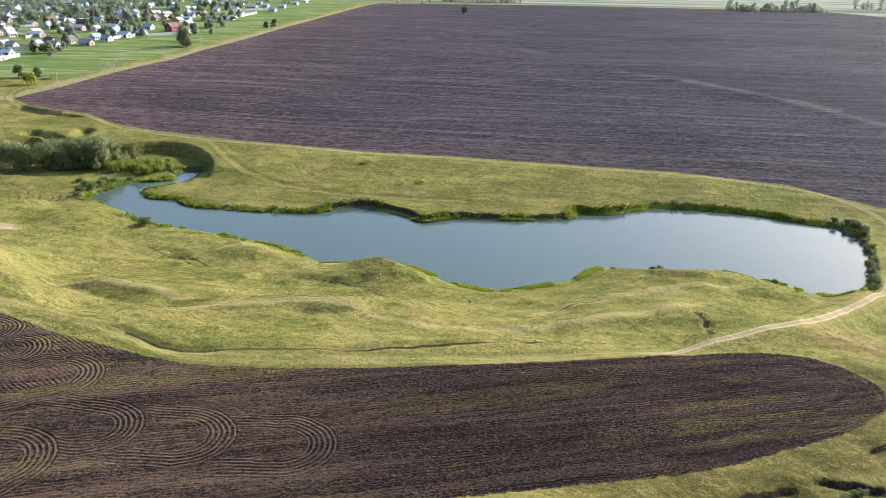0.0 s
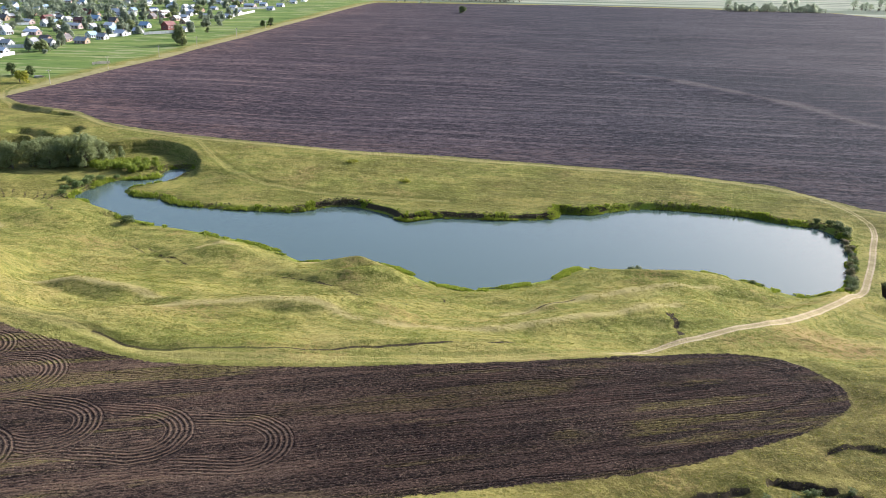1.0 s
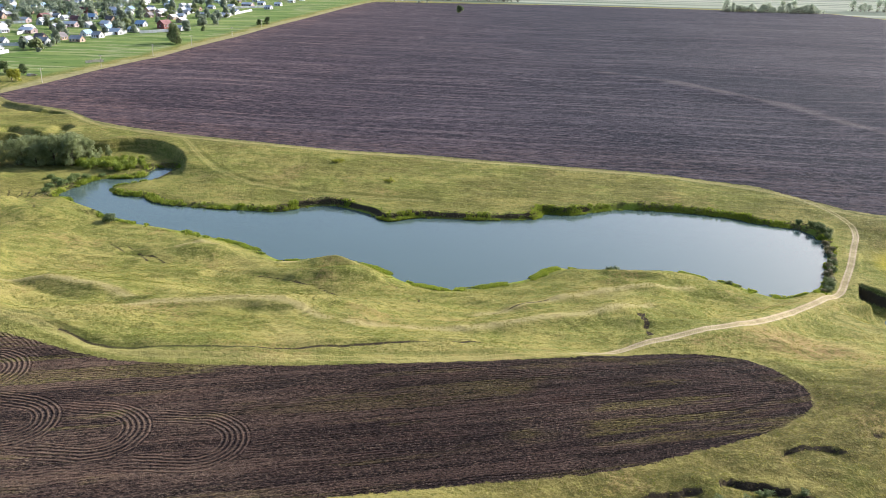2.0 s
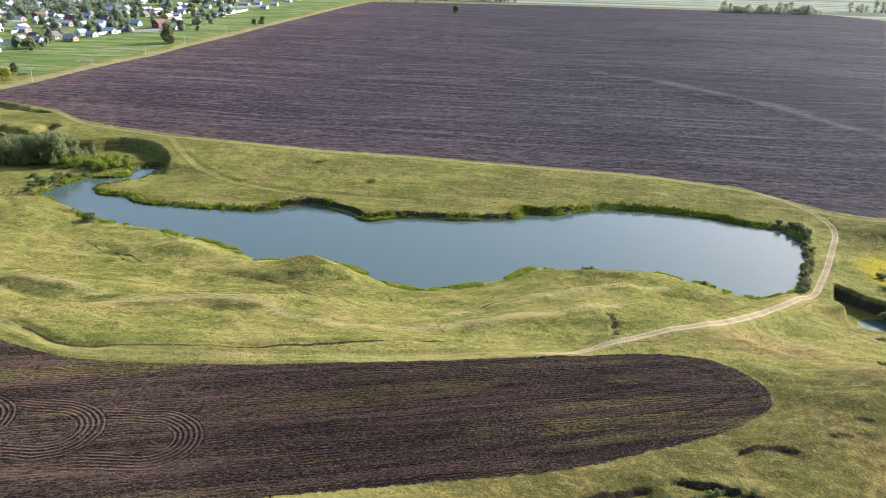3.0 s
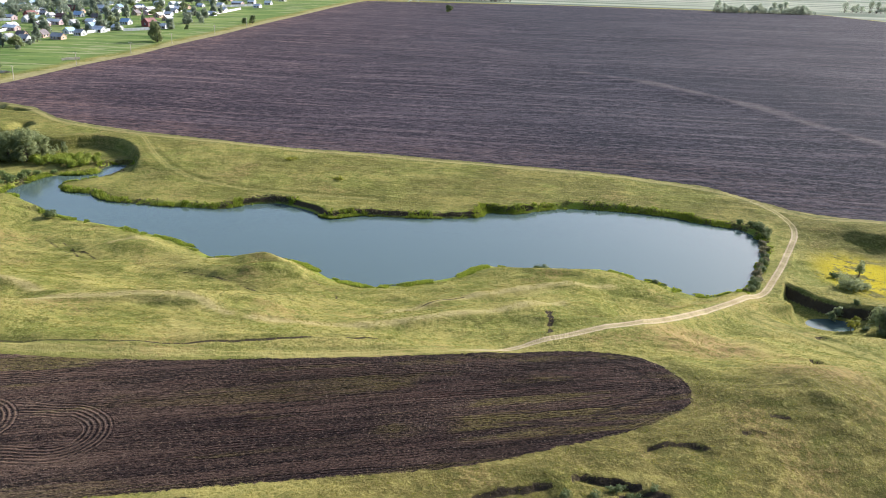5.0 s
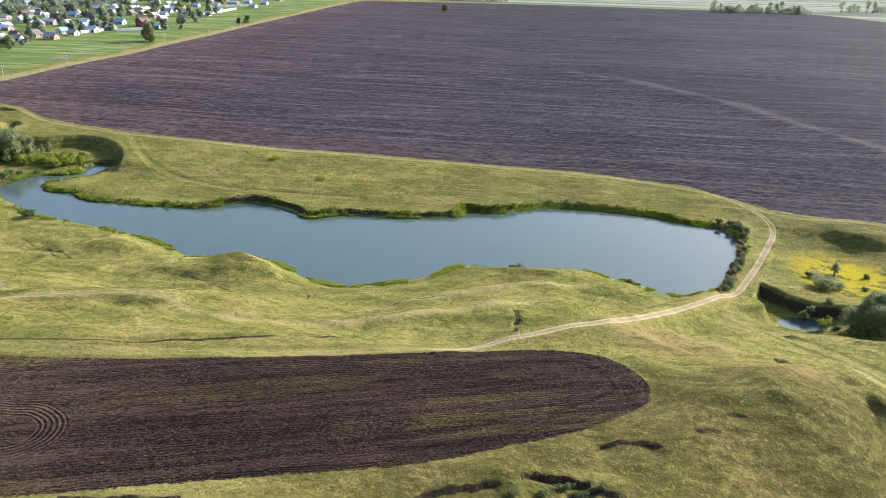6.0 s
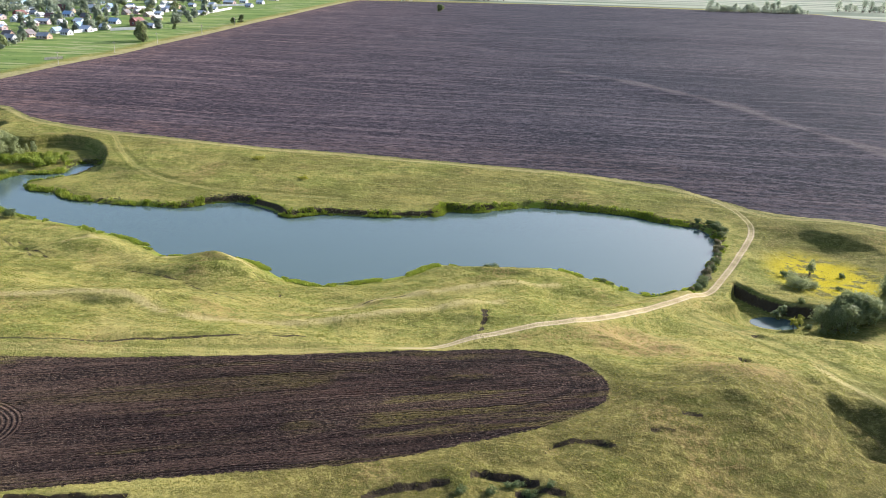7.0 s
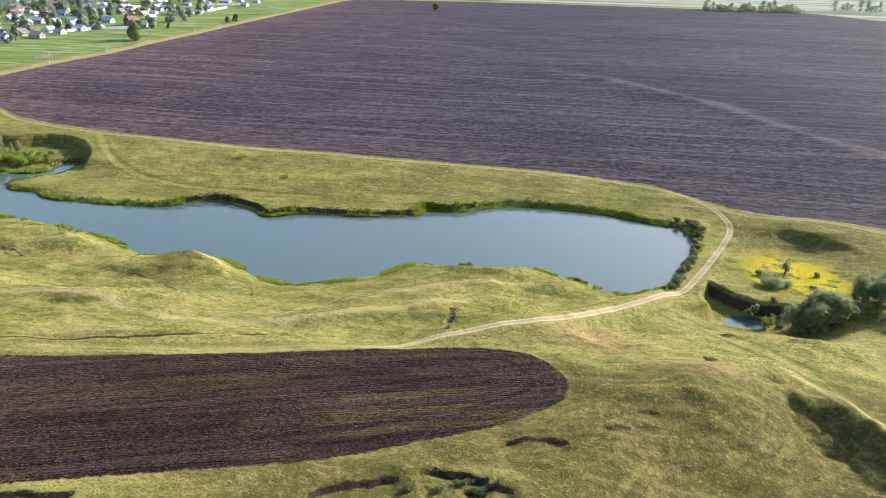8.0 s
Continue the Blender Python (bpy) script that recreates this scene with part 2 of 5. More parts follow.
    wave = n.math("ADD", n.math("MULTIPLY", wave, n.math("SUBTRACT", 1.0, turned)), n.math("MULTIPLY", slant, turned))
    wave = n.math("ADD", wave, n.math("ADD", n.math("MULTIPLY", wob, 0.07), n.math("MULTIPLY", n.noise(0.11, 3, 0.6), 1.1)))
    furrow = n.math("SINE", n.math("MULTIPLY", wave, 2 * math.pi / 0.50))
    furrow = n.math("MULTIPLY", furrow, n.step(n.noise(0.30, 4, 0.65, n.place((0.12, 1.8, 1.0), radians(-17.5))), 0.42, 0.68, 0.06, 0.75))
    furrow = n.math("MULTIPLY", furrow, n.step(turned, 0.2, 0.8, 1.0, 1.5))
    seam = n.noise(0.5, 5, 0.7, n.place((0.05, 2.4, 1.0), radians(-17.5)))
    ringed = None
    for cx, cy, r, length, turn in LOOPS:
        d, along = loop_band(n, pos, cx, cy, r, length, radians(turn))
        d = n.math("ADD", d, n.math("MULTIPLY", wob, 0.06))
        inside = n.math("MULTIPLY", n.step(n.math("ABSOLUTE", d), 1.65, 1.40), n.step(n.math("ADD", n.math("ADD", along, length), n.math("MULTIPLY", wob, 2.0)), -2.0, 5.0))
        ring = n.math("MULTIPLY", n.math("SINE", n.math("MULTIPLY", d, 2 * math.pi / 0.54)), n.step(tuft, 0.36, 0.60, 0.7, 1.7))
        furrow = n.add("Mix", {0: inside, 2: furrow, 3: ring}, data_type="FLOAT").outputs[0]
        ringed = inside if ringed is None else n.math("MAXIMUM", ringed, inside)
    clods = n.noise(2.4, 6, 0.8, n.place((0.42, 1.5, 1.0), radians(-17.5)))
    lumps = n.noise(4.5, 4, 0.8, n.place((0.6, 1.6, 1.0), radians(-17.5)))
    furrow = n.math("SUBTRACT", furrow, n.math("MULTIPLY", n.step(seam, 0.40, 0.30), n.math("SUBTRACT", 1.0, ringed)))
    # troughs dark and ridges paler, on the same wave as the relief
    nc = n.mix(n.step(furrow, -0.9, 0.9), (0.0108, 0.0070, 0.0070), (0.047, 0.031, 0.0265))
    nc = n.mix(n.step(n.noise(0.10, 4, 0.6, n.place((0.35, 1.0, 1.0), radians(-17.5))), 0.47, 0.64, 0, 0.4), nc, (0.066, 0.047, 0.036))
    nc = n.mix(n.step(n.noise(0.07, 4, 0.6, n.place((0.16, 1.3, 1.0), radians(-17.5))), 0.47, 0.38, 0, 0.65), nc, (0.020, 0.0145, 0.0150))
    bands = n.noise(0.5, 4, 0.6, n.place((0.025, 0.62, 1.0), radians(-17.5)))
    nc = n.mix(n.step(bands, 0.53, 0.61, 0, 0.55), nc, (0.120, 0.082, 0.058))
    nc = n.mix(n.step(bands, 0.47, 0.38, 0, 0.70), nc, (0.0125, 0.0088, 0.0095))
    lines = n.noise(0.55, 3, 0.6, n.place((0.016, 1.9, 1.0), radians(-17.5)))
    nc = n.mix(n.step(lines, 0.46, 0.40, 0, 0.75), nc, (0.0085, 0.0060, 0.0065))
    nc = n.mix(n.step(lines, 0.55, 0.62, 0, 0.40), nc, (0.105, 0.074, 0.054))
    nc = n.mix(n.step(clods, 0.53, 0.63, 0, 0.6), nc, (0.070, 0.050, 0.039))
    nc = n.mix(n.step(clods, 0.48, 0.39, 0, 0.85), nc, (0.0085, 0.0060, 0.0062))
    nc = n.mix(n.step(lumps, 0.57, 0.67, 0, 0.42), nc, (0.14, 0.102, 0.074))
    straw = n.math("MULTIPLY", n.step(lumps, 0.54, 0.62), n.step(n.noise(0.15, 4, 0.65, n.place((0.25, 1.0, 1.0), radians(-17.5))), 0.42, 0.62))
    nc = n.mix(n.math("MULTIPLY", straw, 0.65), nc, (0.34, 0.26, 0.17))
    weeds = n.math("MULTIPLY", n.step(n.noise(0.30, 4, 0.62, n.place((0.05, 1.25, 1.0), radians(-17.5))), 0.51, 0.575), n.step(clods, 0.36, 0.54))
    weeds = n.math("MULTIPLY", weeds, n.math("MULTIPLY", n.attr("weedy"), n.step(n.noise(0.055, 4, 0.6, n.place((1.0, 2.0, 1.0), radians(-17.5))), 0.40, 0.54)))
    nc = n.mix(n.math("MULTIPLY", weeds, n.step(lumps, 0.40, 0.60, 0.25, 0.8)), nc, n.mix(lumps, (0.120, 0.122, 0.022), (0.30, 0.27, 0.065)))
    dusty = n.math("MULTIPLY", ringed, n.step(n.math("ADD", furrow, n.math("MULTIPLY", n.math("SUBTRACT", clods, 0.5), 2.0)), 0.2, 1.2))
    nc = n.mix(n.math("MULTIPLY", dusty, 0.35), nc, (0.125, 0.092, 0.058))
    grain = n.noise(3.6, 5, 0.85, n.place((0.7, 1.3, 1.0), radians(-17.5)))
    nc = n.mix(n.step(grain, 0.54, 0.60, 0, 0.55), nc, (0.185, 0.134, 0.098))
    nc = n.mix(n.step(grain, 0.485, 0.43, 0, 0.88), nc, (0.0085, 0.0060, 0.0070))
    rusty = n.noise(0.22, 4, 0.65, n.place((0.14, 1.2, 1.0), radians(-17.5)))
    nc = n.mix(n.math("MULTIPLY", n.step(rusty, 0.53, 0.64), n.step(grain, 0.42, 0.56, 0.10, 0.5)), nc, (0.120, 0.074, 0.052))
    nc = n.mix(n.math("MULTIPLY", n.attr("dried"), n.step(n.math("ADD", clods, n.math("ADD", n.math("MULTIPLY", furrow, 0.13), n.math("MULTIPLY", n.math("SUBTRACT", bands, 0.5), 0.5))), 0.48, 0.62, 0.0, 0.60)), nc, (0.150, 0.101, 0.069))
    damp = n.math("SUBTRACT", 1.0, n.attr("dried"))
    nc = n.mix(damp, nc, n.mix(1.0, nc, (0.62, 0.58, 0.61), "MULTIPLY"))
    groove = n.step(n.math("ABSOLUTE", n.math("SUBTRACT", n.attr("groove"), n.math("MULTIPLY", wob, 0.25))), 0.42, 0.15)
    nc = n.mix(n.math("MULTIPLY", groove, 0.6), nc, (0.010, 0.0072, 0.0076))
    in_near = n.step(near, -0.12, 0.15)
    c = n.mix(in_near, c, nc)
    # relief
    in_far = n.step(far, -0.3, 0.4)
    any_field = n.math("MAXIMUM", in_near, in_far)
    grass_h = n.math("ADD", n.math("MULTIPLY", tuft, 0.7), n.math("ADD", n.math("MULTIPLY", fine, 0.45), n.math("MULTIPLY", blade, 0.22)))
    near_h = n.math("ADD", n.math("MULTIPLY", furrow, 0.26), n.math("ADD", n.math("MULTIPLY", clods, 0.9), n.math("MULTIPLY", lumps, 0.4)))
    far_h = n.math("ADD", n.math("MULTIPLY", rows_c, 0.7), n.math("MULTIPLY", rows_a, 0.9))
    h = n.add("Mix", {0: in_near, 2: grass_h, 3: near_h}, data_type="FLOAT").outputs[0]
    h = n.add("Mix", {0: in_far, 2: h, 3: far_h}, data_type="FLOAT").outputs[0]
    # the bluish sheen on the far soil is a stand-in for haze
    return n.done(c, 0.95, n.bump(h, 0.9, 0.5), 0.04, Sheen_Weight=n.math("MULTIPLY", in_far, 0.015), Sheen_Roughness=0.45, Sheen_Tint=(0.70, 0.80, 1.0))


def water_material():
    n = Nodes("pond_water")
    rip = n.math("ADD", n.noise(1.3, 3, 0.5, n.place((1, 2.2, 1), 0.3)), n.math("MULTIPLY", n.noise(5.0, 2, 0.5), 0.4))
    c = n.mix(n.noise(0.02, 2), (0.054, 0.082, 0.072), (0.066, 0.098, 0.086))
    return n.done(c, n.step(n.noise(0.03, 3), 0.35, 0.7, 0.05, 0.11), n.bump(rip, 0.16, 0.08), 0.5, IOR=1.33)

# ---- the lie of the land ----
SHORE_NORTH = [(-76.2, 229.5), (-76.6, 219.5), (-79.4, 212.6), (-85.2, 206), (-81, 200.8), (-73.3, 198.6), (-65.8, 193), (-51.2, 190.6), (-37, 189.7), (-32.3, 193.7), (-25, 196.4), (-19.7, 193.8), (-14.6, 190.2), (-9.5, 185), (-2.9, 188.3), (10.7, 188), (25, 190.1), (28, 195), (35.4, 194.8), (47.8, 200.9), (62.6, 200.1), (75.3, 196.1), (79.4, 192.2), (88.4, 187.8), (90.3, 177.3), (87.3, 169.4), (82.2, 158.5), (76.7, 147.2)]
SHORE_SOUTH = [(74, 144.6), (66, 144.5), (61, 150.6), (57.7, 151.5), (50.5, 156.8), (43, 154.6), (34, 154.8), (28.1, 156.2), (24.5, 153.5), (22, 149.8), (13.9, 145), (6, 142.3), (0.5, 144.1), (-3.3, 146.2), (-8.5, 152.4), (-15, 156.2), (-25.3, 155.4), (-29.4, 155.8), (-35.8, 162.1), (-47.1, 168.9), (-60, 174.4), (-71.7, 178.2), (-77.2, 182.3), (-90.2, 194), (-95.4, 196.3), (-94.2, 208), (-91.6, 215.6), (-82, 218.6), (-82, 226), (-81, 230.5)]
NEAR_FIELD = [(-158.8, 119.6), (-102.9, 114.2), (-74.6, 102.6), (-61.2, 97.8), (-56.6, 96), (-51.6, 93.3), (-47.2, 91.5), (-43.2, 90.2), (-39.1, 88.7), (-35.3, 87.6), (-31.8, 87.2), (-25, 87.4), (-17.3, 88.3), (-7.4, 90), (2.8, 92.3), (9.7, 94.1), (17, 96.2), (24.4, 98.5), (32.3, 101.3), (40.4, 103.2), (44.4, 103.6), (47.8, 102.3), (50.5, 98), (51.9, 93.6), (51.4, 89.3), (49.5, 86.5), (46, 83.5), (42.1, 80.7), (35.9, 77.4), (29.3, 73.9), (23.3, 71.2), (17.6, 69.5), (12.1, 68), (1.6, 65.1), (-7.2, 62.6), (-56.5, 49), (-158.8, 28)]
FAR_FIELD = [(-179.5, 322), (-166, 308), (-137, 294.5), (-121, 278.2), (-108.1, 270.2), (-86.3, 261), (-66.6, 255.2), (-45.8, 249), (-29.6, 244.5), (-3.8, 241.2), (21.1, 236.4), (60.7, 229.6), (88.7, 219.5), (105, 202.5), (117, 195), (137.6, 189.6), (200, 180), (700, 130), (700, 820), (440, 866), (404, 950), (297, 967), (114, 985), (-98, 962), (-106, 931), (-117, 848), (-128, 743), (-139.7, 641), (-147, 556), (-151.6, 524), (-155.3, 492), (-158.9, 447), (-162.4, 434), (-169.5, 395), (-174.3, 351), (-177.5, 335)]
COVE = [(-140, 247), (-125, 249), (-106, 243), (-95, 248.5), (-83.5, 243), (-74.5, 229), (-72.5, 219), (-78, 222), (-82, 218), (-92, 214), (-104, 214), (-140, 219)]
BASIN = [(84.6, 152), (87.3, 148), (90, 143.8), (95, 140.8), (102, 140), (109, 139), (112, 135.5), (108, 132), (98, 131), (90, 133.5), (85.5, 136.5)]
LOOPS = [(-18.6, 71.4, 4.3, 7, 4), (-29, 71.8, 4.3, 7, 0), (-38.4, 72.3, 4.0, 8, -6), (-47, 82.3, 4.2, 10, 38), (-55, 87.8, 3.4, 12, 40), (-60.3, 92.9, 3.0, 10, 42), (-45.0, 65.6, 4.6, 12, 62)]
DAM_ROAD = [(-9, 91.7), (1, 93.2), (9, 95.2), (17, 97.9), (24.5, 100.6), (32.8, 104.9), (37.8, 107), (41.3, 108.9), (44.4, 110.6), (50.3, 114), (56.5, 119.8), (64.3, 128.6), (71.8, 136.6), (78.2, 144.3), (81.1, 147.8), (84.7, 154.3), (89.7, 163.5), (95.7, 175.7), (99.3, 183), (101.1, 190), (100.7, 201), (97.1, 209.6)]
FIELD_ROAD = [(-93.3, 110), (-63.1, 102), (-57.7, 99.8), (-52.5, 98.2), (-47.9, 96.1), (-43.2, 93.8), (-39.5, 91.6), (-36.2, 90.1), (-32.4, 89.3), (-27.5, 89.2), (-22.3, 89.8), (-15.5, 90.8), (-9, 91.7)]
FAR_ROAD = [(-190, 352), (-185, 330), (-168.5, 306), (-138.5, 292.2), (-121.5, 275.6), (-108.6, 267.4), (-86.6, 258.3), (-66.8, 252.8), (-46, 246.8), (-29.6, 242.5), (-4, 239), (21, 234.2), (60.5, 227.4), (88, 217), (97, 209.5), (105, 198.5), (117, 192), (138, 186.8), (200, 176)]
SIDE_PATH = [(-86, 257), (-81, 254), (-70, 233.7), (-60, 220.4), (-48, 210), (-30, 203), (0, 200)]
CRESTS = [(9.9, [(-46, 105), (-41, 106.5), (-36.5, 109.2), (-28.8, 111), (-22.4, 112), (-16.5, 111.5), (-11, 108.5)]), (9.3, [(-66, 121), (-58, 120), (-52, 118.5), (-46, 116.5), (-41, 114)]),
          (7.0, [(-8, 108), (4.4, 108.6), (10, 110.2), (20.9, 114.6), (29.8, 118.5), (34.5, 121.2), (39.5, 125.3)]), (4.3, [(11, 121.6), (16.4, 124.3), (22, 127.8), (31, 132), (41.3, 136.2), (50, 140)]), (3.7, [(-27, 151.5), (-20, 151.5), (-13, 150), (-8, 146.5)]), (3.1, [(-50, 157), (-46, 160), (-42, 158.5)]),
          (4.0, [(85, 108), (85.4, 104), (87.6, 99.5), (89.8, 94.5), (92.3, 89.5), (94.5, 84)])]
COW_PATHS = [[(-66, 161), (-59, 154.5), (-55, 151.5)], [(-41.5, 145), (-35.4, 143), (-30.4, 140.6), (-23.4, 138.3), (-13.6, 132.3), (-7.8, 125.7), (-3, 121)], [(-6.6, 141.3), (-4.8, 139.8), (-3.5, 138.2)], [(13, 122.4), (18, 125.6), (23, 128.6)]]
SWELL = [(80, 428), (95.5, 411), (112.5, 388.5), (131, 365), (140.5, 349), (145, 329), (150.5, 307), (158, 285), (168, 264), (184, 236)]
CRACKS = [(-114.5, 199.5, -108.5, 188.5), (-111.5, 200, -107.8, 188.5), (-107.8, 198.5, -105, 189.5), (-105, 199.5, -102.6, 191), (-102.6, 198.5, -100.8, 189.5), (-100.4, 197.5, -99.6, 193), (-96.5, 187.5, -90.6, 177.5), (-98.2, 188, -95, 183), (-1.5, 134.5, 1, 130), (-62, 160, -54, 150), (-58, 155, -49, 148.5)]
DARK_LINE = [(-43.5, 94.8), (-39.9, 92.8), (-36.5, 91.4), (-33.6, 91), (-29.5, 91.1), (-22.6, 91.8), (-18.7, 92.6), (-12.1, 94.6), (-5.6, 97), (1.7, 99), (9.1, 101.4), (15.1, 104.5)]
HILL_PATH = [(92.4, 91), (90, 98.4), (88.5, 105), (84, 116), (74, 131)]
BUMPS = [(-9, 144, 2.0, 8, 5), (-16, 140.5, 2.3, 8, 4.5), (29, 146, 2.0, 8, 6), (40, 147, 1.5, 9, 5), (51, 147, 1.3, 10, 4.5), (-27, 143, 1.2, 9, 6), (-45, 143, 1.2, 9, 5), (-24, 107.5, 1.7, 13, 3.5), (-49, 127, 1.6, 14, 4.5), (34, 131, 0.7, 12, 7), (24, 105, -0.6, 10, 3.5), (37, 118, 2.2, 8, 5), (-57, 114, 2.0, 10, 4.5), (60, 86, 1.0, 5, 5), (-42, 104, 1.1, 8, 5), (-88, 176, 2.6, 9, 7), (121, 191, 0.9, 18, 8), (104, 160, -1.6, 14, 14), (-112, 178, 3.5, 16, 14), (-45, 157, 1.3, 7, 4), (96, 92, 2.0, 6, 14), (70, 93, 1.0, 9, 8), (50, 114, 1.6, 6, 5), (121, 181, 1.0, 9, 4)]
SCARPS = [(0.45, [(42.2, 75), (43.4, 77.3), (45.7, 78.2), (48.2, 78.7), (51, 78)]), (0.50, [(23.6, 65.8), (25.4, 66.8), (27.7, 68), (31.5, 69.2), (33, 69.4)]), (0.75, [(33.8, 70), (36, 71.2), (38.5, 71.3), (42, 70)]), (0.50, [(38.5, 68.6), (41, 69.3), (44.5, 68.3)]), (0.55, [(-9, 61.3), (-3.1, 62.2), (3, 62.9)]),
          (0.30, [(59.2, 86), (60.8, 86.2), (62.6, 85.7)]), (0.28, [(54.6, 81.6), (56.5, 82.4), (58.4, 82.2)]), (0.50, [(73, 108.8), (74, 108.4), (75.6, 107)]), (0.40, [(79.6, 122.2), (81, 122.8), (82.6, 122.6)])]
TRENCHES = [(36.7, 119.2, 35.9, 108.8, 0.40, 0.8),
            (-168, 303, -152, 295, 3.2, 1.6), (-152, 294, -138, 288, 2.4, 1.5), (-142, 262, -131, 254, 3.0, 1.8), (-127, 268, -124, 257, 2.8, 1.6), (80.5, 100, 83, 93, 2.2, 0.6), (83, 93, 90, 81, 3.0, 1.2)]


def ease(t):
    t = np.clip(t, 0, 1)
    return t * t * (3 - 2 * t)


def curve_through(points, closed=False, steps=4):
    """A smooth line through the given corners."""
    p = np.array(points, float)
    q = np.vstack([p[-1], p, p[:2]]) if closed else np.vstack([p[0], p, p[-1]])
    out = []
    for i in range(1, len(q) - 2):
        for k in range(steps):
            t = k / steps
            out.append(0.5 * (2 * q[i] + (q[i + 1] - q[i - 1]) * t + (2 * q[i - 1] - 5 * q[i] + 4 * q[i + 1] - q[i + 2]) * t * t + (3 * q[i] - q[i - 1] - 3 * q[i + 1] + q[i + 2]) * t ** 3))
    if not closed:
        out.append(p[-1])
    return np.array(out)


def line_distance(x, y, pts, closed=False):
    best = np.full(x.shape, 1e9)
    ends = np.roll(pts, -1, 0) if closed else pts[1:]
    for a, b in zip(pts, ends):
        dx, dy = b - a
        t = np.clip(((x - a[0]) * dx + (y - a[1]) * dy) / (dx * dx + dy * dy + 1e-9), 0, 1)
        np.minimum(best, (x - a[0] - t * dx) ** 2 + (y - a[1] - t * dy) ** 2, out=best)
    return np.sqrt(best)


def inside_distance(x, y, pts):
    """Distance from a closed outline, positive inside."""
    inside = np.zeros(x.shape, bool)
    for a, b in zip(pts, np.roll(pts, -1, 0)):
        inside ^= ((a[1] > y) != (b[1] > y)) & (x < (b[0] - a[0]) * (y - a[1]) / (b[1] - a[1] + 1e-12) + a[0])
    return np.where(inside, 1, -1) * line_distance(x, y, pts, True)


LATTICE = np.random.RandomState(5).rand(256, 256)


def lumps(x, y, size, shift=0.0):
    """Smooth random heights, 0 to 1, with lumps of that many metres."""
    u, v = x / size + shift, y / size + shift * 1.7
    i, j = np.floor(u).astype(int), np.floor(v).astype(int)
    a, b = ease(u - i), ease(v - j)
    at = lambda p, q: LATTICE[p & 255, q & 255]
    return (at(i, j) * (1 - a) + at(i + 1, j) * a) * (1 - b) + (at(i, j + 1) * (1 - a) + at(i + 1, j + 1) * a) * b


SHORE = curve_through(SHORE_NORTH + SHORE_SOUTH, True, 3)
NEAR_LINE = curve_through(NEAR_FIELD, True, 4)
FAR_LINE = np.array(FAR_FIELD, float)
COVE_LINE, BASIN_LINE = curve_through(COVE, True, 3), curve_through(BASIN, True, 3)


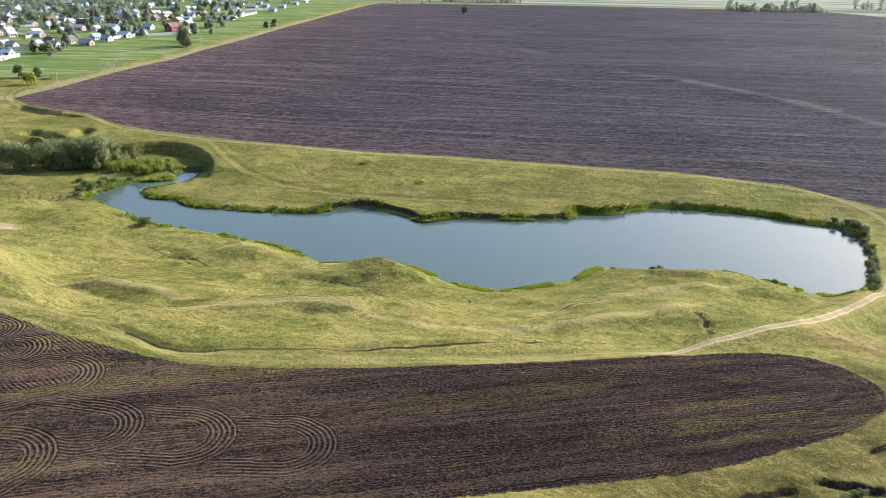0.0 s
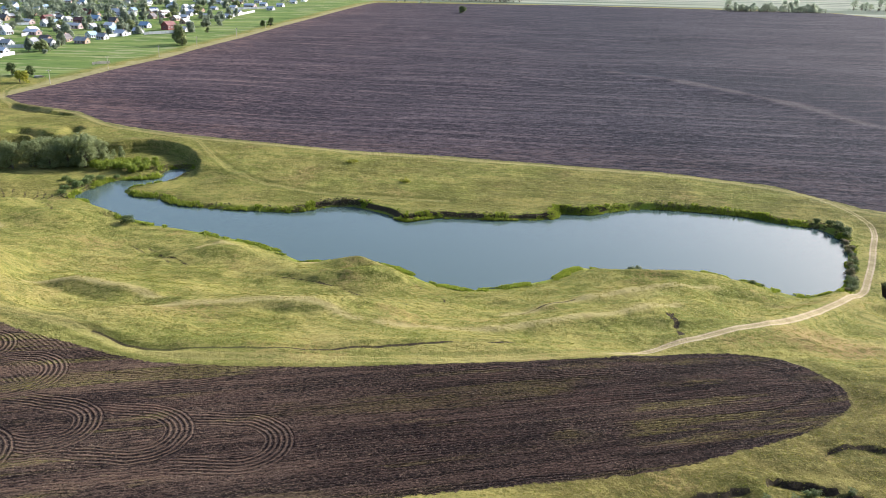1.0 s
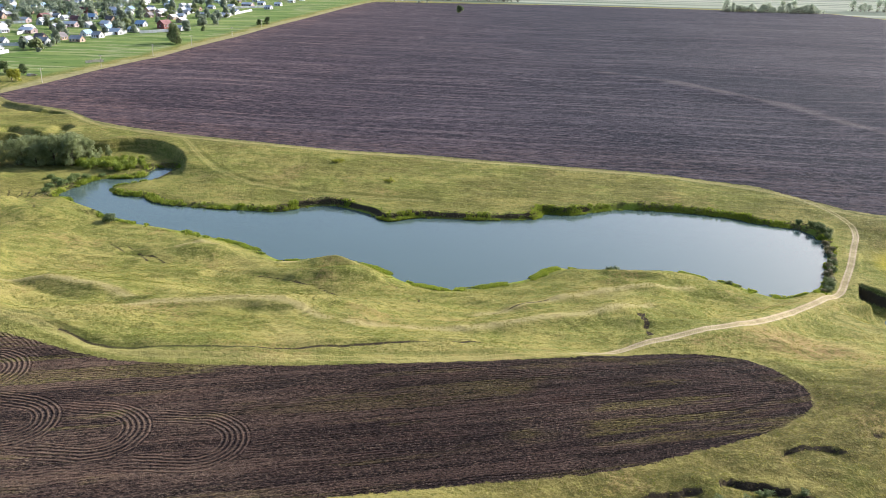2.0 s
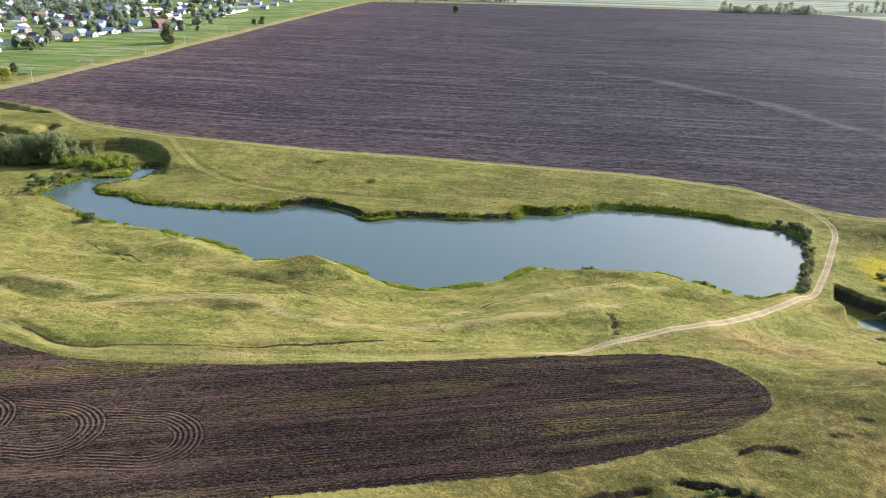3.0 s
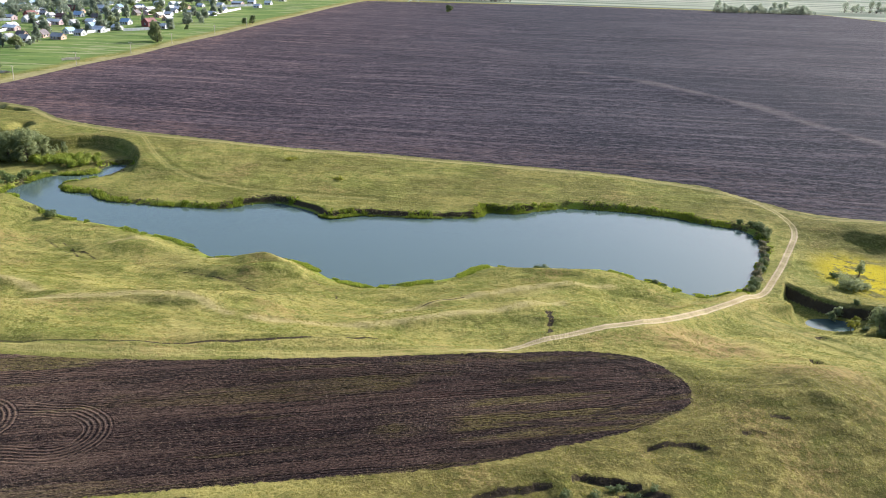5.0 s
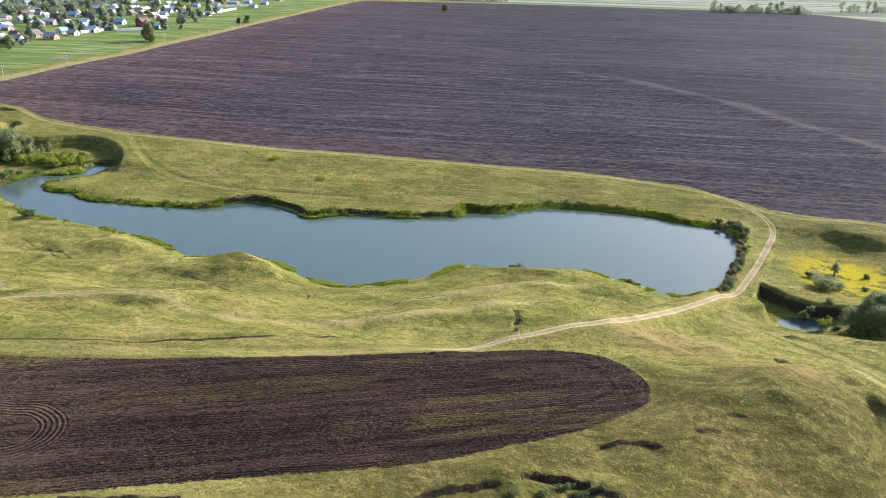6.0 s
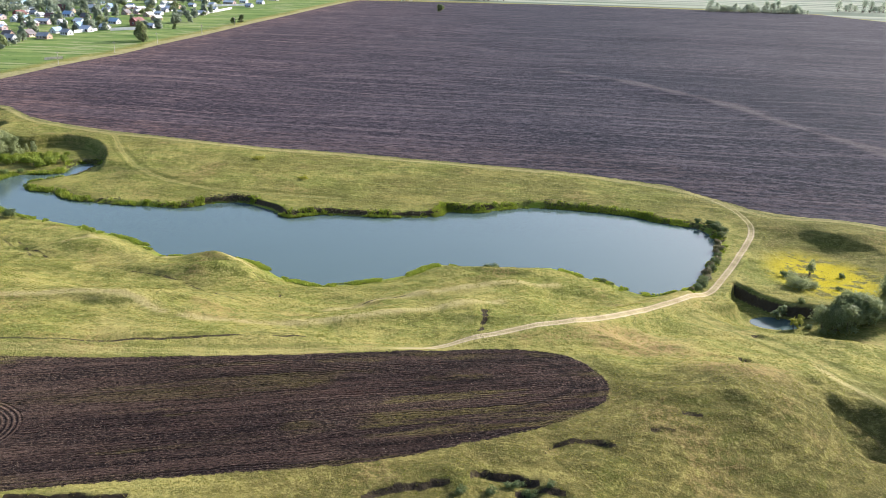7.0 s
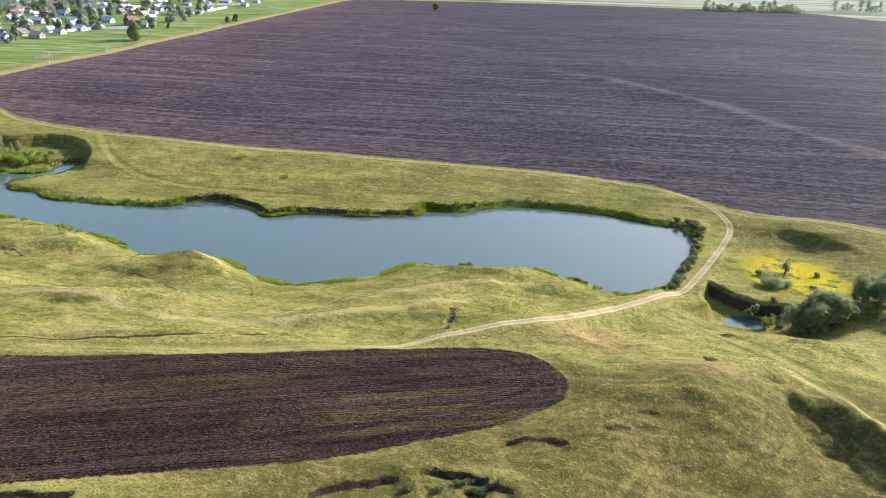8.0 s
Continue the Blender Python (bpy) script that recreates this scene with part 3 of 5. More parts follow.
def land(x, y):
    """Height of the land and the marks on it, for arrays of places."""
    out = {}
    north = np.where(y < 240, 1.0 + 0.062 * (y - 195), 3.8 + 0.0225 * (np.minimum(y, 1000) - 240) + 0.004 * (np.maximum(y, 1000) - 1000))
    north = np.where(y < 195, 1.0 + 0.03 * np.maximum(y - 195, -60), north)
    top = 142 + 30 * ease((-50 - x) / 40)
    crown = 10.3 - 0.042 * np.clip(x, -70, 60)
    south = np.interp(top - y, (-4, 4, 12, 21, 30, 36, 43, 50), (0.75, 1.6, 2.5, 4.0, 6.3, 7.8, 9.7, 10.3)) 
    south = south + (crown - 10.3) * ease((top - y - 22) / 24)
    south = south * (1 - 0.85 * ease(((x - 50) * 0.75 + (85 - y) * 0.66 - 4) / 27))
    south = south * (1 - 0.38 * ease((x - 50) / 35) * ease((y - 100) / 15))
    w = ease((y - 160) / 25)
    z = north * w + south * (1 - w)
    for cx, cy, h, rx, ry in BUMPS:
        z = z + h * np.exp(-((x - cx) / rx) ** 2 - ((y - cy) / ry) ** 2)
    scarp = (x - 117) * 0.5 + (y - 181) * 0.87
    z = z + 1.0 * ease((scarp + 2) / 3.0) * np.exp(-((x - 119) / 12) ** 2 - ((y - 186) / 7) ** 2)
    z = z - 1.3 * ease((0.5 - scarp + 5 * (lumps(x, y, 5, 2.5) - 0.5)) / 3.4) * np.exp(-((x - 114) / 11) ** 2 - ((y - 175) / 9) ** 2)
    for top, pts in CRESTS:
        d = line_distance(x, y, curve_through(pts))
        ends = np.minimum(np.hypot(x - pts[0][0], y - pts[0][1]), np.hypot(x - pts[-1][0], y - pts[-1][1]))
        ridge = top + 0.75 - 0.43 * np.sqrt(d * d + 3.0) - 1.6 * ease(1 - ends / 9)
        z = np.where(ridge > z - 3, 0.5 * (z + ridge + np.sqrt((z - ridge) ** 2 + 0.3)), z)
    shore = -inside_distance(x, y, SHORE)
    near, far = inside_distance(x, y, NEAR_LINE), inside_distance(x, y, FAR_LINE)
    grass = ease(-np.maximum(near, far) / 4)
    close = ease((600 - np.abs(y)) / 300)
    hills = ease((165 - y) / 20) * 0.75 + 0.25
    tamed = 0.12 + 0.88 * ease((line_distance(x, y, curve_through(DAM_ROAD)) - 1.5) / 5)
    rough = (lumps(x, y, 17, 3.3) - 0.5) * 0.9 + (lumps(x * 0.6 + y * 0.3, y - 0.2 * x, 7.0, 8.1) - 0.5) * 0.55
    wrinkle = 1 - np.abs(2 * lumps(x * 0.34 + 0.06 * y, y * 1.2 - x * 0.13, 8.0, 1.7) - 1)
    folds = 1 - np.abs(2 * lumps(x * 0.7 - 0.4 * y, y * 1.1 + x * 0.3, 4.5, 5.3) - 1)
    z = z + tamed * grass * close * hills * ease(shore / 6) * (rough + 0.7 * (wrinkle - 0.5) + 0.35 * (folds - 0.5))
    terrace = (np.abs(((y * 0.9 - 0.2 * x) / 2.1 + 1.5 * lumps(x, y, 9.0, 1.0)) % 1 - 0.5) - 0.25) * 0.26 * ease((lumps(x, y, 22, 6.6) - 0.42) / 0.2)
    z = z + (lumps(x, y, 3.2, 6.0) - 0.5) * 0.26 * grass * close + (lumps(x, y, 1.4, 2.0) - 0.5) * 0.16 * close + terrace * grass * close * hills * tamed
    spur = 1 - np.abs(2 * lumps(x * 0.95 + y * 0.35, y * 0.28 - x * 0.1, 7.5, 2.6) - 1)
    z = z + 1.5 * (spur - 0.5) * ease((x - 60) / 12) * ease((104 - y) / 12) * grass
    z = z + (lumps(x, y, 60, 9.0) - 0.5) * 2.2 * ease((far - 5) / 60)
    cut = np.zeros(x.shape)
    # hollow of the cove, with its steep rim, and the basin below the dam
    cove = -inside_distance(x, y, COVE_LINE)
    floor = 0.6 + lumps(x, y, 6, 4.0) * 0.7
    ramp = ease(cove / 2.2)
    rim = 0.5 * ease((y - 214) / 8)
    z = np.where(cove < 12, floor + (z + rim * ease((12 - cove) / 9) - floor) * ramp, z)
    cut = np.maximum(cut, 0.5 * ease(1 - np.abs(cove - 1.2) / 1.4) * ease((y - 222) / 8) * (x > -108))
    basin = -inside_distance(x, y, BASIN_LINE)
    floor = -2.35 + 2.2 * ease((x - 95) / 11) - 1.6 * ease(1 - (((x - 90.3) / 3.6) ** 2 + ((y - 139.0) / 2.3) ** 2) * 0.5)
    z = floor + (z - floor) * ease(basin / np.where(y > 141, 1.8, 1.8 + 9.5 * ease((141 - y) / 5)))
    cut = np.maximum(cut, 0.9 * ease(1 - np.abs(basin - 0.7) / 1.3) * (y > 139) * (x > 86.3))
    # banks of the pond
    lowland = ease((225 - y) / 8) * ease((-57 - x) / 10) * (y > 190)
    z = z * (1 - lowland) + lowland * np.minimum(z, 0.4 + 0.07 * np.maximum(shore, 0))
    bank = np.where(y > 172, 1.5, 6.5)
    steep = ease((lumps(x, y, 16, 7.0) - 0.3) / 0.3)
    lift = np.where(y > 180, 0.55 * ease((9 - shore) / 8) * steep, 0)
    edge = ease(shore / bank)
    edge = np.where(y > 172, edge, np.minimum(shore / bank, 1))
    z = np.where(shore > bank, z + lift, np.where(shore > 0, 0.12 + (np.maximum(z, 0.3) + lift - 0.12) * edge, np.maximum(-1.6, 0.12 + shore * 0.55)))
    # north bank of the pond: bare earth band that also paints its shade
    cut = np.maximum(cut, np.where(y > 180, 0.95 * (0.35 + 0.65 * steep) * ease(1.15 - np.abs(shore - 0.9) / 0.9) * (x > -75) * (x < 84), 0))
    scar = np.full(x.shape, 99.0)
    for ax, ay, bx, by, width, depth in TRENCHES:
        d = line_distance(x, y, np.array([(ax, ay), (bx, by)], float)) + (lumps(x, y, 1.2 + width, 5.0) - 0.5) * min(width * 1.3, 2.4) + (lumps(x, y, 0.9, 3.0) - 0.5) * 0.5
        z = z - (depth if width > 2 else 0.35 * depth) * ease(1.35 - d / max(width, 0.55))
        if width < 2:
            scar = np.minimum(scar, d * 0.45 / width)
    # small slumped banks: a bare step down, the turf below running out level
    for depth, pts in SCARPS:
        p = np.array(pts, float)
        jag = 0.5 * (lumps(x, y, 0.9, 3.0) - 0.5) + 0.5 * (lumps(x, y, 2.2, 6.0) - 0.5)
        s = np.interp(x, p[:, 0], p[:, 1]) - y + jag
        hold = ease((x - p[0, 0]) / 1.2) * ease((p[-1, 0] - x) / 1.5)
        z = z - depth * hold * ease((s + 0.1) / 0.5) * ease(1 - s / (8 * depth))
        # the step's face: bare earth, with its shade put into the dark colour
        bare_shaded = np.where((s > -0.3) & (s < 1.0), np.abs(s - 0.2) * (0.55 / depth) ** 0.5 + 0.25 * lumps(x, y, 0.8, 1.0), 99.0)
        scar = np.minimum(scar, np.where(hold > 0.15, bare_shaded, 99.0))
    track, worn = np.full(x.shape, 99.0), np.zeros(x.shape)
    for pts, amount in ((DAM_ROAD, 1.0), (FIELD_ROAD, 0.62), (FAR_ROAD, 0.62), (SIDE_PATH, 0.40), (HILL_PATH, 0.22)):
        line = curve_through(pts)
        d = line_distance(x, y, line)
        if pts is DAM_ROAD:
            amount = 0.60 + 0.40 * ease((x - 19) / 10) * (1 - 0.55 * ease((y - 180) / 12))
        worn = np.where(d < track, amount, worn)
        track = np.minimum(track, d)
    dam = line_distance(x, y, curve_through(DAM_ROAD))
    grade = np.interp(x, (30, 37, 44, 50, 57, 64, 72, 78), (7.9, 8.0, 8.2, 7.7, 5.8, 3.8, 2.5, 1.5))
    graded = ease((6.5 - dam) / 6) * ease((x - 28) / 8) * ease((80 - x) / 6)
    z = z * (1 - graded) + grade * graded
    z = z - 0.10 * ease(1.6 - track)
    # distance from the crest lines, for their raised, painted-light tops
    crest_dist = np.full(x.shape, 99.0)
    for _, pts in CRESTS:
        crest_dist = np.minimum(crest_dist, line_distance(x, y, curve_through(pts)))
    z = z + 0.12 * ease(1.8 - crest_dist / 1.2)
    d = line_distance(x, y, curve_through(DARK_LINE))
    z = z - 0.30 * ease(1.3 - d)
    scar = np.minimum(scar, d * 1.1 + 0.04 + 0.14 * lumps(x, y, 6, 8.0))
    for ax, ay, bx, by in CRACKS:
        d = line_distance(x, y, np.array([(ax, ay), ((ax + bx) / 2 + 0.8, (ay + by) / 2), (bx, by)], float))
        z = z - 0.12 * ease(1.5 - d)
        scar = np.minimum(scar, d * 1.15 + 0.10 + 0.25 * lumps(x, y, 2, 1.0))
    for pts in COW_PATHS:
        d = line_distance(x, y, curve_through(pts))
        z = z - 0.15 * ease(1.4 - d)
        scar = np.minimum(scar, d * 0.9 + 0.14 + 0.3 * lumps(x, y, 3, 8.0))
    out["scar"] = scar
    out["mown"] = 0.8 * ease((y - 192) / 6) * ease((x + 20) / 40) * (y < 300) + 0.5 * ease((x - 100) / 10) * ease((y - 160) / 10) * (y < 200)
    out["mown"] = np.clip(out["mown"], 0, 1)
    out["shore"], out["near_field"], out["far_field"], out["track"], out["worn"] = shore, near, far, track, worn
    # paler along the swell's line, darker and bluer on its east side
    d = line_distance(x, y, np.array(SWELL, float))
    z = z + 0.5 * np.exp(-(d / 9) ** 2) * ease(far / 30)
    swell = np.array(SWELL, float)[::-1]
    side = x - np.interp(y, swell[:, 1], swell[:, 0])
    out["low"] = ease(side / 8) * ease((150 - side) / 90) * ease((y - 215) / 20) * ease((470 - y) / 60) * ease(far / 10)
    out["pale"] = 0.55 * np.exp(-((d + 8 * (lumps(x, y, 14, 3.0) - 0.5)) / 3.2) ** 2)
    out["cut"] = cut
    # darker olive grass: south-east slope, northern patches, ground east of the dam
    out["olive_turf"] = ease((104 - y + 0.15 * (x - 50)) / 14) * ease((x - 2) / 14) * (1 - 0.8 * ease(1.6 - crest_dist))
    out["olive_turf"] = np.maximum(out["olive_turf"], 0.45 * ease((y - 186) / 8) * ease((lumps(x, y, 13, 4.4) * 0.6 + lumps(x, y, 5, 1.1) * 0.4 - 0.3) / 0.3) * (y < 330))
    out["olive_turf"] = np.maximum(out["olive_turf"], 0.65 * ease((x - 94) / 10) * ease((y - 142) / 8) * ease((202 - y) / 8))
    out["meadow"] = ease((-far - 9) / 9) * ease((-100 - x) / 12) * ease((y - 362 + 0.10 * (x + 190)) / 14) 
    out["stubble"] = ease((10 + far + 7 * (lumps(x, y, 9, 2.0) - 0.5)) / 5) * (far < 0.5) * ease((-95 - x) / 20) * (y > 318) + 0.5 * ease((4.5 + far) / 3) * (far < 0.5) * (y < 318)
    out["beyond"] = ease((y - 990 + 0.02 * x) / 8) + ease((-far - 3) / 3) * ease((x - 330) / 30) * ease((y - 600) / 100)
    out["beyond"] = np.clip(out["beyond"], 0, 1) * ease((x + 160) / 30)
    out["turned"] = ease((-40 - x + 0.6 * (y - 84)) / 3) * ease((y - 73) / 3)
    f = ease(1.6 - np.hypot((x - 107) / 11, (y - 160) / 15.5) * 1.25) + ease(1.4 - np.hypot((x - 97) / 5, (y - 76) / 7))
    out["flower"] = np.clip(f, 0, 1)
    s = 0.8 * ease(1.2 - np.hypot((x + 101) / 9, (y - 166) / 5)) + 0.45 * ease(1.2 - np.hypot((x + 4) / 6, (y - 117) / 1.2)) + 0.45 * ease(1.2 - np.hypot((x + 2) / 4, (y - 94.5) / 0.8))
    out["sand"] = np.clip(s, 0, 1)
    dry = 0.55 * ease((lumps(x, y, 11, 2.2) - 0.42) / 0.3) * ease((172 - y) / 20) + 0.3 * ease((z - 8.5) / 2) * (y > 95) + 0.45 * ease((6 - np.abs(near + 2)) / 5) + 0.5 * ease((7 + far) / 6) * (far < 0) + 0.9 * ease((12 + far) / 5) * (far < 0) * (x < -140)
    dry = dry + 0.9 * ease(1.3 - np.hypot((x - 62) / 10, (y - 113) / 6))
    out["crest_dist"] = crest_dist
    out["russet"] = ease(1.35 - np.hypot((x - 58) / 9, (y - 111) / 6.5)) + 0.7 * ease(1.2 - np.hypot((x - 70) / 10, (y - 100) / 5)) + 0.7 * ease(1.2 - np.hypot((x - 8) / 5, (y - 116.5) / 1.4)) + 0.8 * ease(1.2 - np.hypot((x - 64) / 7, (y - 134) / 1.6))
    out["russet"] = np.clip(out["russet"], 0, 1) * (track > 1.2)
    out["dried"] = ease((2 - x) / 30)
    dry = dry + 0.6 * ease(1.6 - crest_dist / 1.5)
    out["dry"] = np.clip(dry * (1 - ease((-60 - x) / 30) * (y > 190)), 0, 1)
    out["rim"] = ease((3.0 - near) / 1.5) * ease((x - 20) / 12) + ease((7 - near) / 3) * ease((-22 - x) / 10) * (y > 84)
    out["groove"] = np.where((x > 30) & (y > 84), near - 4.6, 9.0)
    out["weedy"] = np.clip(0.50 + 0.65 * ease((x - 5) / 20) * ease((y - 70) / 6) + 0.5 * ease((-15 - x) / 10), 0, 1)
    return z, out


def spaced(start, stops):
    """Coordinates from start, with (end, step) stretches; a step may grow."""
    vals = [start]
    for end, step, grow in stops:
        while vals[-1] < end:
            vals.append(vals[-1] + step)
            step *= grow
    return vals


def make_ground():
    xs = spaced(-118, [(142, 0.5, 1.0), (190, 1.2, 1.0), (4600, 2.0, 1.05)])
    left = spaced(118, [(150, 0.8, 1.0), (190, 1.2, 1.0), (260, 2.0, 1.0), (4600, 3.0, 1.06)])
    xs = np.array([-v for v in left[:0:-1]] + xs)
    ys = spaced(56, [(116, 0.32, 1.0), (220, 0.5, 1.0), (310, 0.9, 1.0), (420, 2.2, 1.0), (1010, 4.0, 1.0), (4600, 12, 1.08)])
    back = spaced(-56, [(1500, 1.0, 1.12)])
    ys = np.array([-v for v in back[:0:-1]] + ys)
    nx, ny = len(xs), len(ys)
    gx, gy = np.meshgrid(xs, ys)
    gx, gy = gx.ravel(), gy.ravel()
    z, marks = land(gx, gy)
    me = bpy.data.meshes.new("ground")
    me.vertices.add(nx * ny)
    me.vertices.foreach_set("co", np.column_stack([gx, gy, z]).astype(np.float32).ravel())
    i = np.arange((nx - 1) * (ny - 1))
    a = (i // (nx - 1)) * nx + i % (nx - 1)
    quads = np.column_stack([a, a + 1, a + nx + 1, a + nx]).astype(np.int32)
    me.loops.add(quads.size)
    me.loops.foreach_set("vertex_index", quads.ravel())
    me.polygons.add(len(quads))
    me.polygons.foreach_set("loop_start", np.arange(0, quads.size, 4, dtype=np.int32))
    me.update(calc_edges=True)
    me.polygons.foreach_set("use_smooth", np.ones(len(quads), bool))
    for key, v in marks.items():
        me.attributes.new(key, "FLOAT", "POINT").data.foreach_set("value", v.astype(np.float32))
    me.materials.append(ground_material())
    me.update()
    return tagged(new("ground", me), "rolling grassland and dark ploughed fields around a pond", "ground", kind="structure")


ground = make_ground()


def height(x, y):
    """Height of the ground at one place or at many."""
    z, _ = land(np.atleast_1d(np.asarray(x, float)), np.atleast_1d(np.asarray(y, float)))
    return z


def part(name, bm, material, parent=None, label=""):
    """Links a bmesh as one mesh object under a thing."""
    me = bpy.data.meshes.new(name)
    bm.to_mesh(me)
    bm.free()
    me.materials.append(material)
    ob = new(name, me)
    ob.parent = parent
    return tagged(ob, label)


def water_sheet(name, pts, z, label):
    bm = bmesh.new()
    face = bm.faces.new([bm.verts.new((px, py, z)) for px, py in pts])
    bmesh.ops.triangulate(bm, faces=[face])
    for f in bm.faces:
        if f.normal.z < 0:
            f.normal_flip()
    return tagged(part(name, bm, WATER), label, "water", kind="structure")


WATER = water_material()
along = np.roll(SHORE, -1, 0) - np.roll(SHORE, 1, 0)
along /= np.linalg.norm(along, axis=1)[:, None]
spread = SHORE + 0.5 * np.column_stack([-along[:, 1], along[:, 0]])
water_sheet("water", [tuple(p) for p in spread], 0.1, "calm grey-blue pond reflecting the sky")
water_sheet("water", [(90.3 + 4.6 * math.cos(a), 139.0 + 2.9 * math.sin(a)) for a in np.linspace(0, 2 * math.pi, 25)[:-1]], -2.55, "small pale pool below the dam")

# ---- plants ----
WILLOW = leafy("willow_leaf", (0.075, 0.100, 0.030), (0.185, 0.220, 0.082), (0.34, 0.37, 0.175), 0.55)
BROADLEAF = leafy("broad_leaf", (0.046, 0.074, 0.022), (0.088, 0.124, 0.036), (0.155, 0.185, 0.066))
FRESH = leafy("fresh_leaf", (0.085, 0.140, 0.012), (0.175, 0.235, 0.020), (0.30, 0.33, 0.040))
YELLOWED = leafy("yellowed_leaf", (0.16, 0.175, 0.015), (0.27, 0.28, 0.025), (0.38, 0.37, 0.045))
DULL = leafy("dull_weed_leaf", (0.065, 0.075, 0.022), (0.125, 0.130, 0.045), (0.22, 0.18, 0.10))
REED = leafy("reed_leaf", (0.075, 0.125, 0.035), (0.135, 0.190, 0.055), (0.21, 0.25, 0.080), 0.55)
BARK = speckled("bark", (0.085, 0.065, 0.045), (0.16, 0.13, 0.10), 3.0)
rng = np.random.RandomState(11)


def quads_mesh(name, corners, material, smooth=False):
    """One mesh from an array of four-cornered leaves, n x 4 x 3."""
    n = len(corners)
    me = bpy.data.meshes.new(name)
    me.vertices.add(4 * n)
    me.vertices.foreach_set("co", np.ascontiguousarray(corners, np.float32).ravel())
    me.loops.add(4 * n)
    me.loops.foreach_set("vertex_index", np.arange(4 * n, dtype=np.int32))
    me.polygons.add(n)
    me.polygons.foreach_set("loop_start", np.arange(0, 4 * n, 4, dtype=np.int32))
    me.update(calc_edges=True)
    me.materials.append(material)
    return me


def leaf_corners(at, out, size, r, droop=0.3):
    """Diamond leaves at the points, facing roughly outwards."""
    n = len(at)
    nor = out + r.normal(0, 0.42, (n, 3)) + np.array((0, 0, droop))
    nor /= np.linalg.norm(nor, axis=1)[:, None]
    side = np.cross(nor, r.normal(0, 1, (n, 3)))
    side /= np.linalg.norm(side, axis=1)[:, None] + 1e-9
    up = np.cross(nor, side)
    s = (size * r.uniform(0.55, 1.35, n))[:, None]
    bend = nor * s * 0.22
    return np.stack([at - side * s * 0.5 - bend, at - up * s * 0.85, at + side * s * 0.5 - bend, at + up * s * 0.85], 1)


def crown_points(lobes, count, r, fill=0.45):
    """Points and outward directions over lumpy lobes (x, y, z, rx, ry, rz)."""
    lobes = np.array(lobes, float)
    weight = lobes[:, 3] * lobes[:, 4] + lobes[:, 4] * lobes[:, 5]
    pick = r.choice(len(lobes), count, p=weight / weight.sum())
    d = r.normal(0, 1, (count, 3))
    d /= np.linalg.norm(d, axis=1)[:, None]
    d[:, 2] = np.where(d[:, 2] < -0.5, -d[:, 2], d[:, 2])
    lump = 0.84 + 0.42 * np.sin(d[:, 0] * 6 + pick * 1.7) * np.sin(d[:, 1] * 7 + pick) * np.cos(d[:, 2] * 6 + pick * 2.3)
    reach = lump * (1 - fill * r.rand(count) ** 2) * np.where(r.rand(count) < 0.14, r.uniform(1.0, 1.38, count), 1.0)
    return lobes[pick, :3] + d * lobes[pick, 3:] * reach[:, None], d


def limb(bm, a, b, ra, rb, sides=6, bend=0.0):
    """A tapered limb of three lengths from a to b."""
    a, b = Vector(a), Vector(b)
    axis = (b - a).normalized()
    side = axis.orthogonal().normalized()
    other = axis.cross(side)
    rings = []
    for k in range(4):
        t = k / 3
        c = a.lerp(b, t) + side * bend * math.sin(t * math.pi)
        rad = ra + (rb - ra) * t
        rings.append([bm.verts.new(c + (side * math.cos(2 * math.pi * i / sides) + other * math.sin(2 * math.pi * i / sides)) * rad) for i in range(sides)])
    for lo, hi in zip(rings, rings[1:]):
        for i in range(sides):
            bm.faces.new((lo[i], lo[(i + 1) % sides], hi[(i + 1) % sides], hi[i]))
    bm.faces.new(rings[-1])


